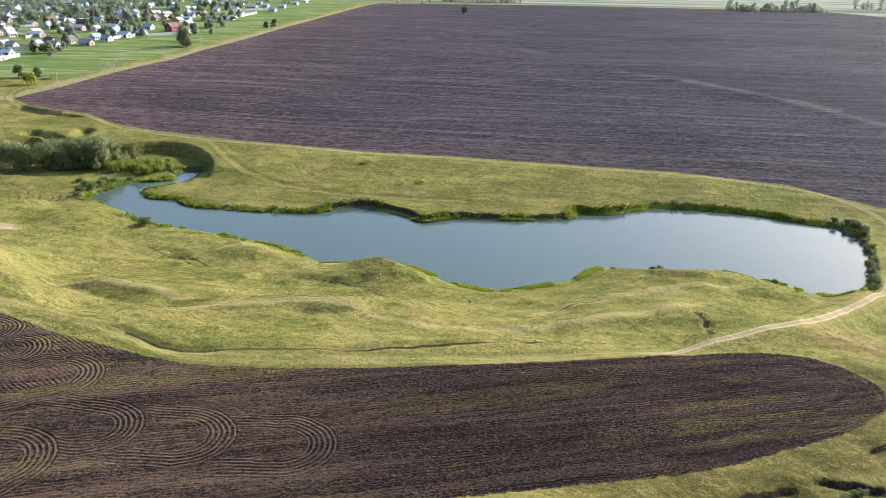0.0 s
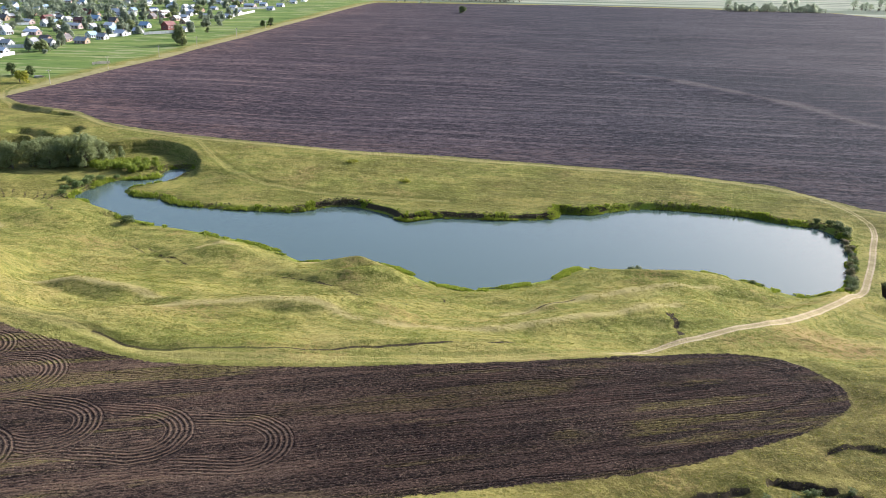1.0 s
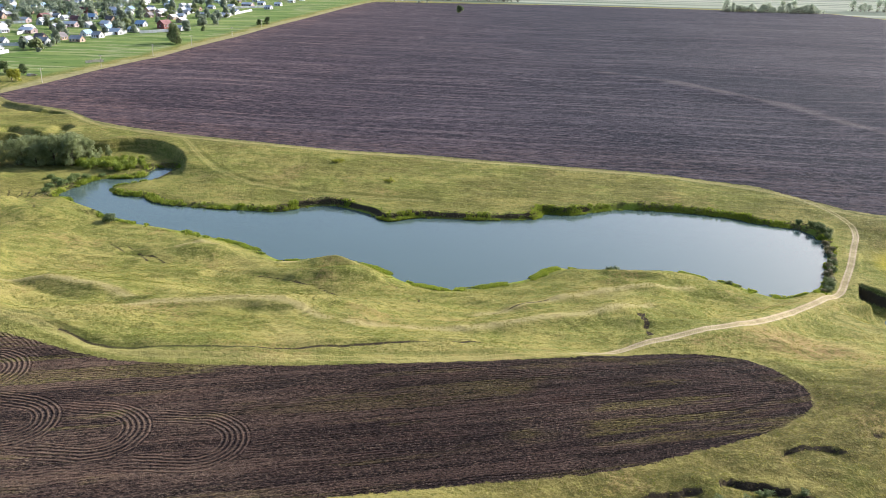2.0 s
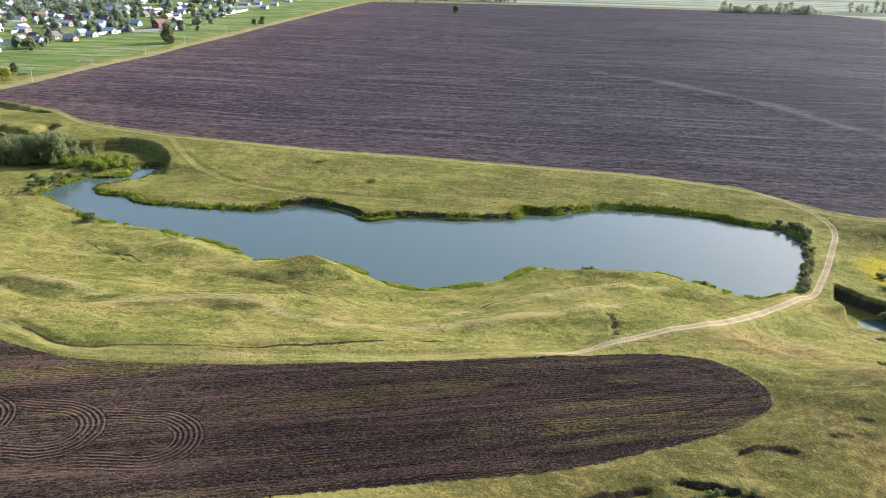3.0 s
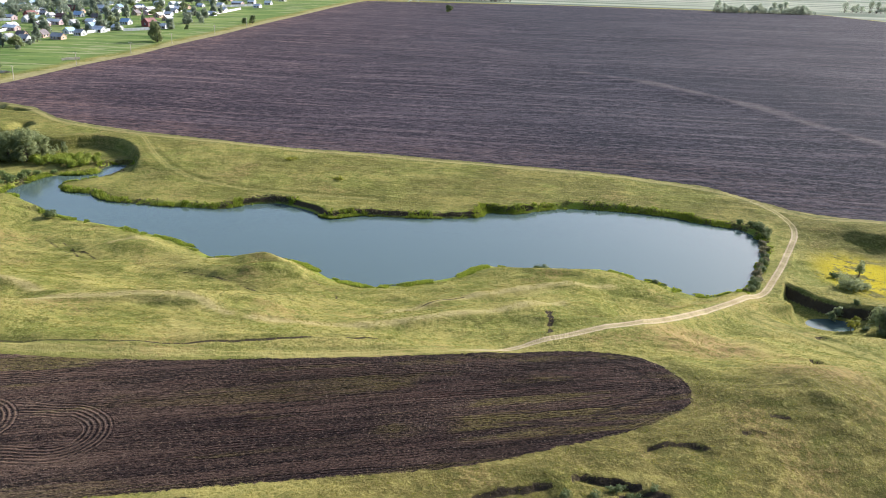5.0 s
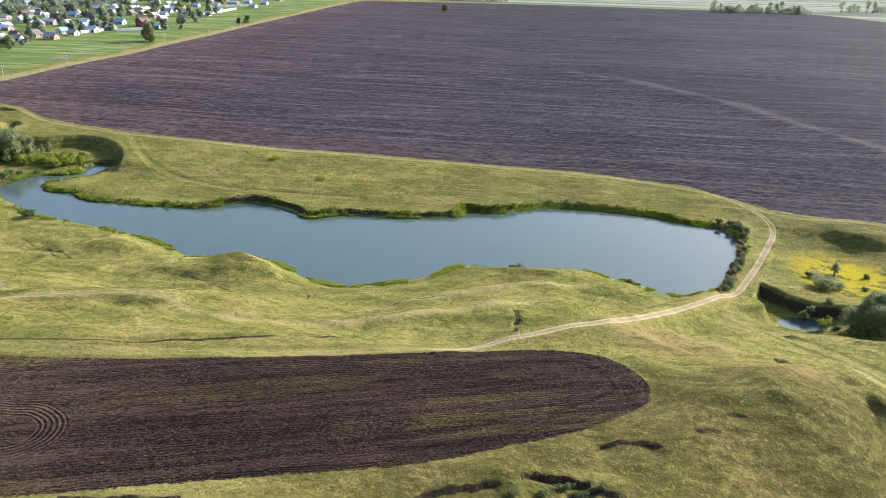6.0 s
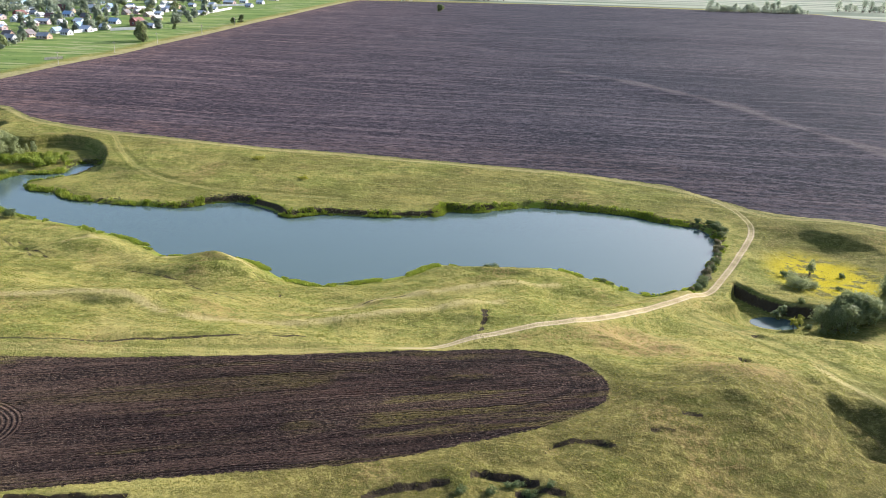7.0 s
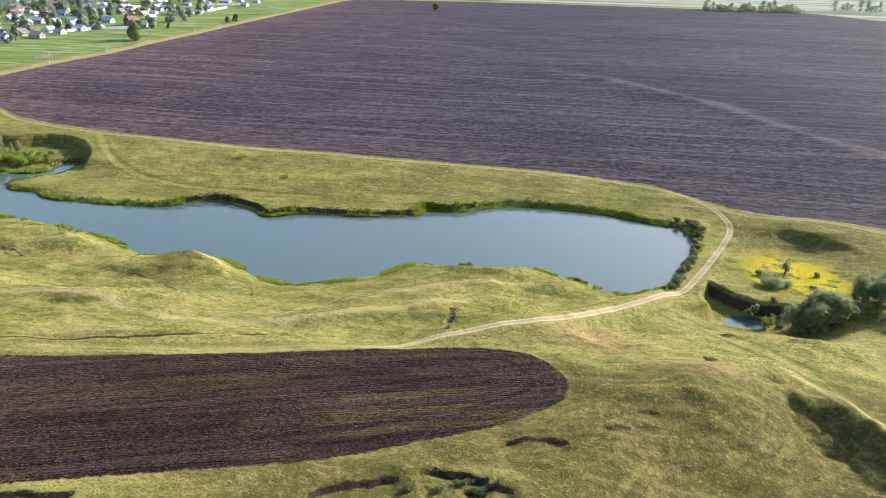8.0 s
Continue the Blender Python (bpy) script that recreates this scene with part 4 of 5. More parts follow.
def make_tree(name, tall, wide, leaf, count, material, seed, stems=1, lobes=7, clear=0.25):
    """A tree or shrub: trunk with limbs, and a crown of many leaves with an uneven outline."""
    r = np.random.RandomState(seed)
    tree = new(name)
    bm = bmesh.new()
    blobs = []
    for s in range(stems):
        a = r.uniform(0, 6.28)
        off = 0 if stems == 1 else wide * 0.16
        foot = (off * math.cos(a), off * math.sin(a), -0.25)
        lean = r.uniform(-0.06, 0.06, 2) * tall + np.array((math.cos(a), math.sin(a))) * (0 if stems == 1 else wide * 0.12)
        head = (foot[0] + lean[0], foot[1] + lean[1], tall * (0.62 if stems == 1 else 0.5))
        limb(bm, foot, head, tall * 0.030 + 0.03, tall * 0.012, 7, r.uniform(-0.3, 0.3) * tall * 0.05)
        mine = max(3, lobes // stems)
        for k in range(mine):
            b = a + 2 * math.pi * k / mine + r.uniform(-0.5, 0.5)
            lift = r.uniform(clear, 0.80)
            out = wide * 0.5 * r.uniform(0.30, 0.62) * (1.1 - 0.55 * max(0, lift - 0.4))
            tip = (foot[0] + out * math.cos(b), foot[1] + out * math.sin(b), tall * lift)
            start = Vector(foot).lerp(Vector(head), min(0.95, 0.30 + lift * 0.55))
            limb(bm, start, tip, tall * 0.014 + 0.01, 0.012 + tall * 0.002, 5, r.uniform(-0.2, 0.2))
            size = wide * r.uniform(0.20, 0.32) * min(1.0, math.sqrt(9 / lobes))
            blobs.append((*tip, size, size * r.uniform(0.8, 1.1), size * r.uniform(0.75, 1.15)))
        blobs.append((head[0], head[1], tall * 0.78, wide * 0.27, wide * 0.27, tall * 0.22))
        blobs.append((head[0], head[1], tall * (0.48 + clear * 0.2), wide * 0.36, wide * 0.36, tall * (0.40 - clear * 0.5)))
    part("trunk", bm, BARK, tree, "grey-brown trunk with branching limbs")
    at, out = crown_points(blobs, count, r)
    low = tall * clear * 0.35
    at[:, 2] = np.where(at[:, 2] < low, low + np.abs(at[:, 2] - low) * 0.6, at[:, 2])
    crown = new("crown", quads_mesh("crown", leaf_corners(at, out, leaf, r), material))
    crown.parent = tree
    return tree


def plant(makers, places, label, category, group="", seed=0):
    """Stands copies of the made plants at the places (x, y, turn in degrees, size)."""
    r = np.random.RandomState(seed)
    zs = height([p[0] for p in places], [p[1] for p in places])
    used = set()
    for (x, y, *more), z in zip(places, zs):
        k = r.randint(len(makers))
        big = more[0] if more else r.uniform(0.85, 1.15)
        m = pose(x, y, float(z) - 0.05, 0, 0, r.uniform(0, 360))
        ob = makers[k]
        if k in used:
            ob = copy_thing(ob, m)
        used.add(k)
        ob.matrix_basis = m
        ob.scale = (big, big, big * r.uniform(0.92, 1.08))
        tagged(ob, label, category, group)
    for k, ob in enumerate(makers):
        if k not in used:
            for o in (*ob.children_recursive, ob):
                bpy.data.objects.remove(o)


# willows at the head of the pond
plant([make_tree("willow_tree", 8.4, 8.5, 0.27, 7000, WILLOW, s, stems=st, lobes=24, clear=0.05) for s, st in ((1, 2), (2, 3), (3, 2))],
      [(-124.5, 224.5, 0.9), (-120, 227, 1.0), (-114.5, 225.5, 0.8), (-111, 229, 1.08), (-106, 228, 1.1), (-102, 230.5, 0.92), (-132, 228, 0.85), (-117, 232, 1.0), (-108, 234, 0.9), (-138, 231, 0.9)],
      "grey-green bushy willow tree beside the stream", "tree", "willows by the stream", 1)
plant([make_tree("sapling", 4.2, 2.6, 0.30, 420, WILLOW, 21, lobes=5)], [(-98.7, 237.5, 1.0), (-101.5, 238.5, 0.7)], "slim grey-green sapling in the hollow", "tree", "saplings in the hollow")
plant([make_tree("bush", 2.4, 3.8, 0.22, 1500, FRESH, s, stems=3, lobes=9, clear=0.15) for s in (31, 32, 33)],
      [(-95, 225), (-92, 223.5), (-89, 222.6, 0.85), (-87, 224, 0.85), (-86.4, 226.5, 0.8), (-98, 223), (-101, 225.5), (-94, 230, 0.75), (-97.5, 231, 0.65), (-90, 228, 0.7), (-101, 231, 0.7), (-92.5, 226.5, 0.8), (-96.5, 227.5, 0.8), (-88, 229.5, 0.7), (-92, 231.5, 0.75), (-95, 233.5, 0.7), (-99, 228.5, 0.8), (-90, 234, 0.7), (-86.5, 231.5, 0.65), (-98, 234.5, 0.7), (-103, 227.5, 0.7), (-84.5, 228, 0.6), (-93.5, 236.5, 0.65), (-88.5, 237, 0.6)],
      "bright yellow-green bush on the low bank", "bush", "bushes on the low bank", 3)
plant([make_tree("bush", 1.5, 2.8, 0.24, 500, REED, s, stems=3, lobes=8, clear=0.12) for s in (41, 42)],
      [(-97, 205.5), (-96.5, 209.5), (-97.5, 212.5), (-95, 213.5), (-100, 208), (-103, 211, 0.8), (-99, 202, 0.9), (-98, 197.5, 0.8), (-92, 216.9, 0.7)],
      "low blue-green willow scrub on the pond's edge", "bush", "scrub on the pond's edge", 4)
plant([make_tree("bush", 1.7, 3.6, 0.24, 700, BROADLEAF, s, stems=3, lobes=9, clear=0.1) for s in (51, 52)],
      [(-72.4, 176.3, 0.95), (38.4, 153.6, 0.85), (60.0, 149.2, 0.4), (61.6, 148.3, 0.3)], "round dark green bush at the water's edge", "bush", "bushes at the water's edge", 5)
# the dam's inner slope
plant([make_tree("bush", 2.6, 4.2, 0.20, 1900, BROADLEAF, s, stems=3, lobes=10, clear=0.08) for s in (61, 62)],
      [(91.4, 185.2, 0.68), (92.8, 183.0, 0.62), (91.8, 180.2, 0.45), (90.9, 187.8, 0.5), (88.9, 190.2, 0.42), (92.6, 187.0, 0.55), (85.4, 162.8, 0.5), (83.6, 158.8, 0.5), (80.4, 151.8, 0.55), (79.0, 148.7, 0.62), (78.0, 146.3, 0.5), (87.4, 167.3, 0.42)],
      "dark green bush on the dam's inner slope", "bush", "bushes on the dam", 6)
plant([make_tree("bush", 1.1, 2.2, 0.16, 800, DULL, s, stems=3, lobes=8, clear=0.08) for s in (65, 66)],
      [(90.2, 176.8), (89.0, 172.8), (88.2, 170.2, 0.9), (86.8, 166.0, 0.8), (84.6, 161.0, 0.9), (82.4, 156.2), (81.2, 153.6), (79.8, 150.2, 0.8), (75.6, 144.0, 0.6)],
      "dull olive weed bush on the dam's inner slope", "bush", "weeds on the dam", 7)
# below the dam
plant([make_tree("willow_tree", 6.6, 7.6, 0.21, 10000, WILLOW, s, stems=3, lobes=30, clear=0.10) for s in (71, 72, 73)],
      [(98.2, 134.6, 0.72), (101.2, 134.4, 0.85), (105.2, 135.6, 0.85), (103.4, 138.0, 0.8), (108.6, 138.2, 0.5)], "grey-green willow thicket in the wet hollow", "tree", "willows below the dam", 8)
plant([make_tree("willow_tree", 7.4, 7.4, 0.22, 10000, WILLOW, s, stems=2, lobes=26, clear=0.12) for s in (75, 76)],
      [(112.6, 140.6, 0.84), (117.5, 142.8, 0.9), (115.8, 147, 0.75), (122, 140, 0.85)], "tall grey-green willow beside the ditch", "tree", "willows beside the ditch", 9)
plant([make_tree("sapling", 2.9, 2.2, 0.24, 420, WILLOW, 81, lobes=5)], [(91.2, 141.2, 1.0), (92.6, 141.9, 0.85)], "small grey-green sapling beside the pool", "tree", "saplings beside the pool", 10)
plant([make_tree("sapling", 2.6, 2.2, 0.24, 480, YELLOWED, 82, stems=2, lobes=8)], [(93.2, 136.6, 0.9), (95.2, 139.8, 0.55)], "yellow-green sapling beside the pool", "tree", "yellow saplings", 11)
plant([make_tree("bush", 2.2, 5.4, 0.18, 2400, WILLOW, s, stems=4, lobes=12, clear=0.06) for s in (85,)],
      [(98.6, 152.6, 1.0), (101.0, 153.0, 0.7)], "dark spreading bush in the flowering meadow", "bush", "bushes in the meadow", 12)
plant([make_tree("bush", 1.4, 2.8, 0.24, 420, BROADLEAF, s, stems=3, lobes=8, clear=0.06) for s in (87,)],
      [(99.6, 160.0, 0.8), (106.9, 151.8, 0.5), (107.4, 146.0, 0.7), (111, 160, 0.6), (96, 142.2, 0.6), (95.5, 137.0, 0.6)], "small dark bush in the flowering meadow", "bush", "small bushes in the meadow", 13)
plant([make_tree("sapling", 3.4, 2.2, 0.26, 420, WILLOW, 89, stems=2, lobes=7)], [(104.6, 161.5, 1.0)], "slim grey willow sapling among yellow flowers", "tree")
plant([make_tree("bush", 1.6, 3.4, 0.24, 600, BROADLEAF, 91, stems=3, lobes=9, clear=0.06)], [(36.5, 68.2, 0.35), (38.6, 69.2, 0.4), (40.6, 68.6, 0.45), (33.5, 67.6, 0.35), (42.5, 69.4, 0.3), (39.5, 70.2, 0.3)], "dark bush in an eroded gully", "bush", "bushes in the gully", 14)
plant([make_tree("bush", 0.9, 2.4, 0.20, 260, YELLOWED, 95, stems=3, lobes=7, clear=0.06)], [(-28.4, 231.5, 1.1), (-11.6, 214.3, 0.9), (-29.6, 232.0, 0.7), (-12.8, 214.6, 0.6)], "pale tuft of dry weeds on the pasture", "bush", "weed tufts on the pasture", 15)


def scatter_blades(name, x, y, z, tall, wide, blades, material, label, category, seed):
    """Tufts of bent blades, each a narrow four-cornered leaf, as one object."""
    r = np.random.RandomState(seed)
    n = len(x)
    x, y, z = (np.repeat(v, blades) for v in (x, y, z))
    h, w = np.repeat(tall, blades) * r.uniform(0.6, 1.2, n * blades), np.repeat(wide, blades)
    a, b = r.uniform(0, 2 * math.pi, (2, n * blades))
    foot = np.column_stack([x + w * 0.4 * np.cos(b), y + w * 0.4 * np.sin(b), z - 0.04])
    side = np.column_stack([np.cos(a), np.sin(a), np.zeros(len(a))]) * (w * 0.5)[:, None]
    tip = foot + np.column_stack([np.cos(b) * h * 0.45, np.sin(b) * h * 0.45, h])
    mid = (foot + tip) / 2 + np.array((0, 0, 1)) * (h * 0.12)[:, None]
    me = quads_mesh(name, np.stack([foot, mid + side, tip, mid - side], 1), material)
    return tagged(new(name, me), label, category, kind="stuff")


# fringe of weeds and reeds along the waterline
line = curve_through(SHORE_NORTH + SHORE_SOUTH, True, 14)
pick = rng.randint(0, len(line), 17000)
fx, fy = line[pick, 0] + rng.normal(0, 0.8, 17000), line[pick, 1] + rng.normal(0, 0.8, 17000)
fz, marks = land(fx, fy)
thick = lumps(fx, fy, 5, 1.0) * 0.6 + lumps(fx, fy, 1.6, 4.0) * 0.4
keep = (marks["shore"] > -0.55) & (marks["shore"] < 2.6) & (thick > np.where(fy > 172, np.where((fx > 20) & (fx < 86), 0.36, 0.54), 0.52))
fx, fy, fz, thick = fx[keep], fy[keep], fz[keep], thick[keep]
scatter_blades("shore_weeds", fx, fy, np.maximum(fz, 0.06), np.where(fy > 172, 0.3 + 1.0 * np.clip(thick - 0.35, 0, 1), 0.25 + 0.5 * np.clip(thick - 0.4, 0, 1)), 0.26 + 0 * fx, 7, FRESH, "bright green weeds fringing the waterline", "weeds", 3)

bank = rng.randint(0, len(line), 9000)
bx, by = line[bank, 0] + rng.normal(0, 1.1, 9000), line[bank, 1] + rng.normal(0, 1.1, 9000)
bz, marks = land(bx, by)
thick = lumps(bx, by, 7, 2.0) * 0.6 + lumps(bx, by, 2.0, 5.0) * 0.4
keep = (marks["shore"] > 0.1) & (marks["shore"] < 2.8) & (by > 178) & (thick > 0.44)
bx, by, bz, thick = bx[keep], by[keep], bz[keep], thick[keep]
scatter_blades("bank_weeds", bx, by, bz, 0.22 + 0.5 * np.clip(thick - 0.4, 0, 1), 0.34 + 0 * bx, 6, DULL, "dull olive weeds on the steep pond bank", "weeds", 5)


def grass_material():
    n = Nodes("grass_tuft")
    rnd = n.add("NewGeometry").outputs["Random Per Island"]
    c = n.mix(n.step(rnd, 0.0, 0.6), (0.165, 0.17, 0.030), (0.245, 0.225, 0.055))
    c = n.mix(n.step(rnd, 0.6, 1.0), c, (0.30, 0.25, 0.075))
    c = n.mix(n.step(n.noise(0.05, 3), 0.35, 0.65, 0, 0.5), c, (0.13, 0.15, 0.022))
    n.done(c, 0.85, None, 0.1)
    t = n.add("BsdfTranslucent", {"Color": c})
    m = n.add("MixShader", {0: 0.65, 1: n.bsdf.outputs[0], 2: t.outputs[0]})
    n.tree.links.new(m.outputs[0], n.tree.nodes["Material Output"].inputs[0])
    return n.mat


def scatter_area(count, box, seed, keep_rule):
    r = np.random.RandomState(seed)
    x, y = r.uniform(box[0], box[1], count), r.uniform(box[2], box[3], count)
    z, marks = land(x, y)
    ok = keep_rule(x, y, z, marks)
    return x[ok], y[ok], z[ok]


def on_grass(x, y, z, m):
    patch = lumps(x, y, 4.0, 3.0) * 0.5 + lumps(x, y, 1.3, 7.0) * 0.5
    return (m["shore"] > 0.6) & (m["near_field"] < -0.4) & (m["far_field"] < -1.5) & (m["track"] > 1.7) & (m["cut"] < 0.4) & (m["sand"] < 0.5) & (patch > 0.36)


GRASS = grass_material()
for box, count, seed in (((-70, 100, 60, 150), 90000, 21), ((-112, 130, 130, 245), 70000, 22)):
    gx, gy, gz = scatter_area(count, box, seed, on_grass)
    big = rng.uniform(0.04, 0.13, len(gx))
    scatter_blades("meadow_grass", gx, gy, gz, big, big * 1.3, 3, GRASS, "tufts of green and dry grass on the pasture", "grass", seed)

# clods and straw on the ploughed land
CLOD = speckled("clod", (0.026, 0.019, 0.017), (0.060, 0.044, 0.036), 4.0, 0.95, 0.3)
STRAW = leafy("straw", (0.045, 0.032, 0.023), (0.090, 0.067, 0.046), (0.20, 0.155, 0.105), 0.05)


def in_near_field(x, y, z, m):
    return (m["near_field"] > 0.1) & (lumps(x, y, 2.5, 5.0) * 0.6 + lumps(x * 0.2 + y * 0.03, y, 1.2, 2.0) * 0.4 > 0.42)


cx, cy, cz = scatter_area(30000, (-85, 54, 60, 112), 31, in_near_field)
s = rng.uniform(0.04, 0.13, len(cx))
turn = rng.uniform(0, 6.28, len(cx))
top = np.column_stack([cx, cy, cz + s * 0.9])
ring = [np.column_stack([cx + s * np.cos(turn + k * 2.09), cy + s * np.sin(turn + k * 2.09), cz - 0.05]) for k in range(3)]
me = quads_mesh("soil_clods", np.concatenate([np.stack([ring[k], (ring[k] + ring[(k + 1) % 3]) / 2, ring[(k + 1) % 3], top], 1) for k in range(3)]), CLOD)
tagged(new("soil_clods", me), "dark clods of ploughed earth", "soil", kind="stuff")
cx, cy, cz = scatter_area(44000, (-85, 54, 60, 112), 32, lambda x, y, z, m: (m["near_field"] > -0.3) & (lumps(x * 0.3, y, 4.0, 1.0) * 0.6 + lumps(x, y, 1.5, 3.0) * 0.4 > 0.46))
s = rng.uniform(0.03, 0.10, len(cx))
at = np.column_stack([cx, cy, cz + 0.04])
me = quads_mesh("straw_litter", leaf_corners(at, np.tile((0.0, 0.0, 1.0), (len(at), 1)), s, rng), STRAW)
tagged(new("straw_litter", me), "pale straw and stubble litter on ploughed earth", "straw", kind="stuff")

# ---- the village and the far trees ----
WHITE_WALL = speckled("whitewash", (0.62, 0.61, 0.59), (0.80, 0.79, 0.77), 1.0, 0.8)
BRICK_WALL = speckled("tan_brickwork", (0.38, 0.25, 0.17), (0.52, 0.38, 0.27), 1.0, 0.85)
PINK_WALL = speckled("pink_render", (0.50, 0.34, 0.32), (0.60, 0.45, 0.42), 1.0, 0.85)
RED_WALL = speckled("red_boards", (0.20, 0.065, 0.060), (0.27, 0.095, 0.085), 1.0, 0.8)
GREY_ROOF = speckled("grey_slate_roof", (0.30, 0.30, 0.30), (0.46, 0.46, 0.46), 1.0, 0.75)
DARK_ROOF = speckled("dark_roof", (0.12, 0.105, 0.10), (0.20, 0.175, 0.17), 1.0, 0.7)
BLUE_ROOF = speckled("blue_metal_roof", (0.22, 0.33, 0.46), (0.32, 0.43, 0.55), 1.0, 0.45, 0.1, 0.5)
PALE_ROOF = speckled("pale_metal_roof", (0.55, 0.56, 0.57), (0.72, 0.73, 0.74), 1.0, 0.4, 0.1, 0.5)
RED_ROOF = speckled("red_roof", (0.15, 0.07, 0.062), (0.24, 0.12, 0.105), 1.0, 0.6)
FRAME_PAINT = speckled("white_frame_paint", (0.70, 0.70, 0.69), (0.80, 0.80, 0.79), 2.0, 0.5)
DOOR_PAINT = speckled("brown_door_paint", (0.14, 0.08, 0.05), (0.20, 0.12, 0.08), 2.0, 0.6)
GREY_WOOD = speckled("grey_wood", (0.46, 0.41, 0.33), (0.60, 0.54, 0.44), 2.0, 0.85)
GLASS = Nodes("window_glass").done((0.02, 0.025, 0.03), 0.08, None, 0.6)


def box(bm, x0, x1, y0, y1, z0, z1):
    v = [bm.verts.new((x, y, z)) for z in (z0, z1) for y in (y0, y1) for x in (x0, x1)]
    for f in ((0, 2, 3, 1), (4, 5, 7, 6), (0, 1, 5, 4), (1, 3, 7, 5), (3, 2, 6, 7), (2, 0, 4, 6)):
        bm.faces.new([v[i] for i in f])


def make_house(w, d, h, rise, wall, roof, windows=2):
    """A house with gable ends, eaves, windows, door and chimney, standing on its base."""
    house = new("house")
    bm = bmesh.new()
    box(bm, -w / 2, w / 2, -d / 2, d / 2, -1.2, h)
    for s in (-1, 1):
        x = s * w / 2
        bm.faces.new([bm.verts.new(p) for p in ((x, -d / 2, h), (x, d / 2, h), (x, 0, h + rise))])
    part("wall", bm, wall, house)
    bm = bmesh.new()
    over, thick = 0.45, 0.16
    for s in (-1, 1):
        e, low = s * (d / 2 + over), h - over * rise / (d / 2)
        a = [bm.verts.new((x, y, z)) for x in (-w / 2 - over, w / 2 + over) for y, z in ((e, low), (0, h + rise), (0, h + rise + thick), (e, low + thick))]
        for f in ((0, 1, 2, 3), (7, 6, 5, 4), (0, 4, 5, 1), (1, 5, 6, 2), (2, 6, 7, 3), (3, 7, 4, 0)):
            bm.faces.new([a[i] for i in f])
    bmesh.ops.recalc_face_normals(bm, faces=bm.faces)
    part("roof", bm, roof, house)
    bm = bmesh.new()
    box(bm, w * 0.18, w * 0.18 + 0.6, -0.3 + d * 0.12, 0.3 + d * 0.12, h + rise * 0.5, h + rise + 0.8)
    part("chimney", bm, BRICK_WALL, house)
    spots = [(-w / 2 + w * (k + 0.6) / (windows + 0.6), -d / 2, 0) for k in range(windows)] + [(0, w / 2, 90), (0, -w / 2, -90)]
    for k, (x, y, turn) in enumerate(spots):
        m = pose(x, y, h * 0.56) if turn == 0 else pose(y, x, h * 0.56, 0, 0, turn)
        bm = bmesh.new()
        box(bm, -0.7, 0.7, -0.06, 0.02, -0.8, 0.8)
        bm.transform(m)
        win = part("window", bm, FRAME_PAINT, house)
        bm = bmesh.new()
        box(bm, -0.55, 0.55, -0.09, -0.062, -0.65, 0.65)
        bm.transform(m)
        part("pane", bm, GLASS, win, "dark window glass")
    bm = bmesh.new()
    box(bm, w / 2 - w * 0.16 - 0.5, w / 2 - w * 0.16 + 0.5, -d / 2 - 0.07, -d / 2 + 0.02, 0, 2.05)
    part("door", bm, DOOR_PAINT, house)
    return house


HOUSES = [(make_house(8, 6, 2.2, 2.1, WHITE_WALL, PALE_ROOF, 3), "white house with a pale metal roof"),
          (make_house(7, 6, 2.2, 2.2, WHITE_WALL, GREY_ROOF, 3), "white house with a grey slate roof"),
          (make_house(7, 6.5, 2.3, 2.7, BRICK_WALL, DARK_ROOF, 2), "brick house with a dark gable roof"),
          (make_house(9, 6, 2.3, 2.2, BRICK_WALL, GREY_ROOF, 3), "tan brick house with a grey roof"),
          (make_house(8, 6.5, 2.3, 2.6, WHITE_WALL, BLUE_ROOF, 3), "white house with a blue metal roof"),
          (make_house(10, 7, 3.8, 2.6, RED_WALL, RED_ROOF, 3), "large dark red house with a red roof"),
          (make_house(13, 6, 2.6, 1.6, PINK_WALL, PALE_ROOF, 4), "long pink house with a low pale roof")]
ROW_A = [(-251, 452, 0), (-266, 485, 1), (-276, 495, 1), (-257, 497, 1), (-254, 507, 2), (-245, 514, 2), (-231, 506, 3), (-240, 540, 4), (-229, 531, 1), (-241, 576, 4), (-226, 553, 0), (-222, 572, 0), (-232, 612, 4), (-211, 602, 5), (-255, 689, 2), (-197, 590, 0), (-244, 491, 1), (-245, 432, 0)]
ROW_B = [(-230, 695, 0), (-215, 650, 3), (-216, 709, 0), (-258, 802, 0), (-268, 812, 0), (-262, 736, 6), (-276, 745, 3), (-281, 712, 0), (-268, 643, 2), (-305, 696, 3), (-289, 659, 4), (-288, 629, 5), (-307, 650, 1), (-318, 640, 5), (-302, 606, 0), (-324, 620, 6), (-277, 577, 6), (-263, 594, 1), (-290, 561, 0), (-283, 548, 6), (-312, 552, 3), (-299, 546, 1), (-284, 697, 1), (-250, 756, 0)]
ROW_C = [(-405, 756, 0), (-382, 695, 1), (-414, 872, 0), (-392, 889, 3), (-317, 708, 5), (-198, 708, 0), (-222, 815, 0), (-202, 755, 0), (-212, 839, 6), (-205, 866, 0), (-185, 811, 0), (-186, 858, 0), (-184, 914, 0), (-271, 895, 1), (-236, 798, 0), (-245, 866, 0), (-238, 895, 3), (-222, 912, 0), (-180, 953, 0), (-288, 910, 0), (-306, 884, 1), (-322, 861, 0), (-400, 850, 6), (-431, 877, 0), (-444, 846, 1), (-467, 864, 0), (-344, 875, 3), (-369, 906, 0)]
rng = np.random.RandomState(77)
places = [p for p in ROW_A + ROW_B + ROW_C]
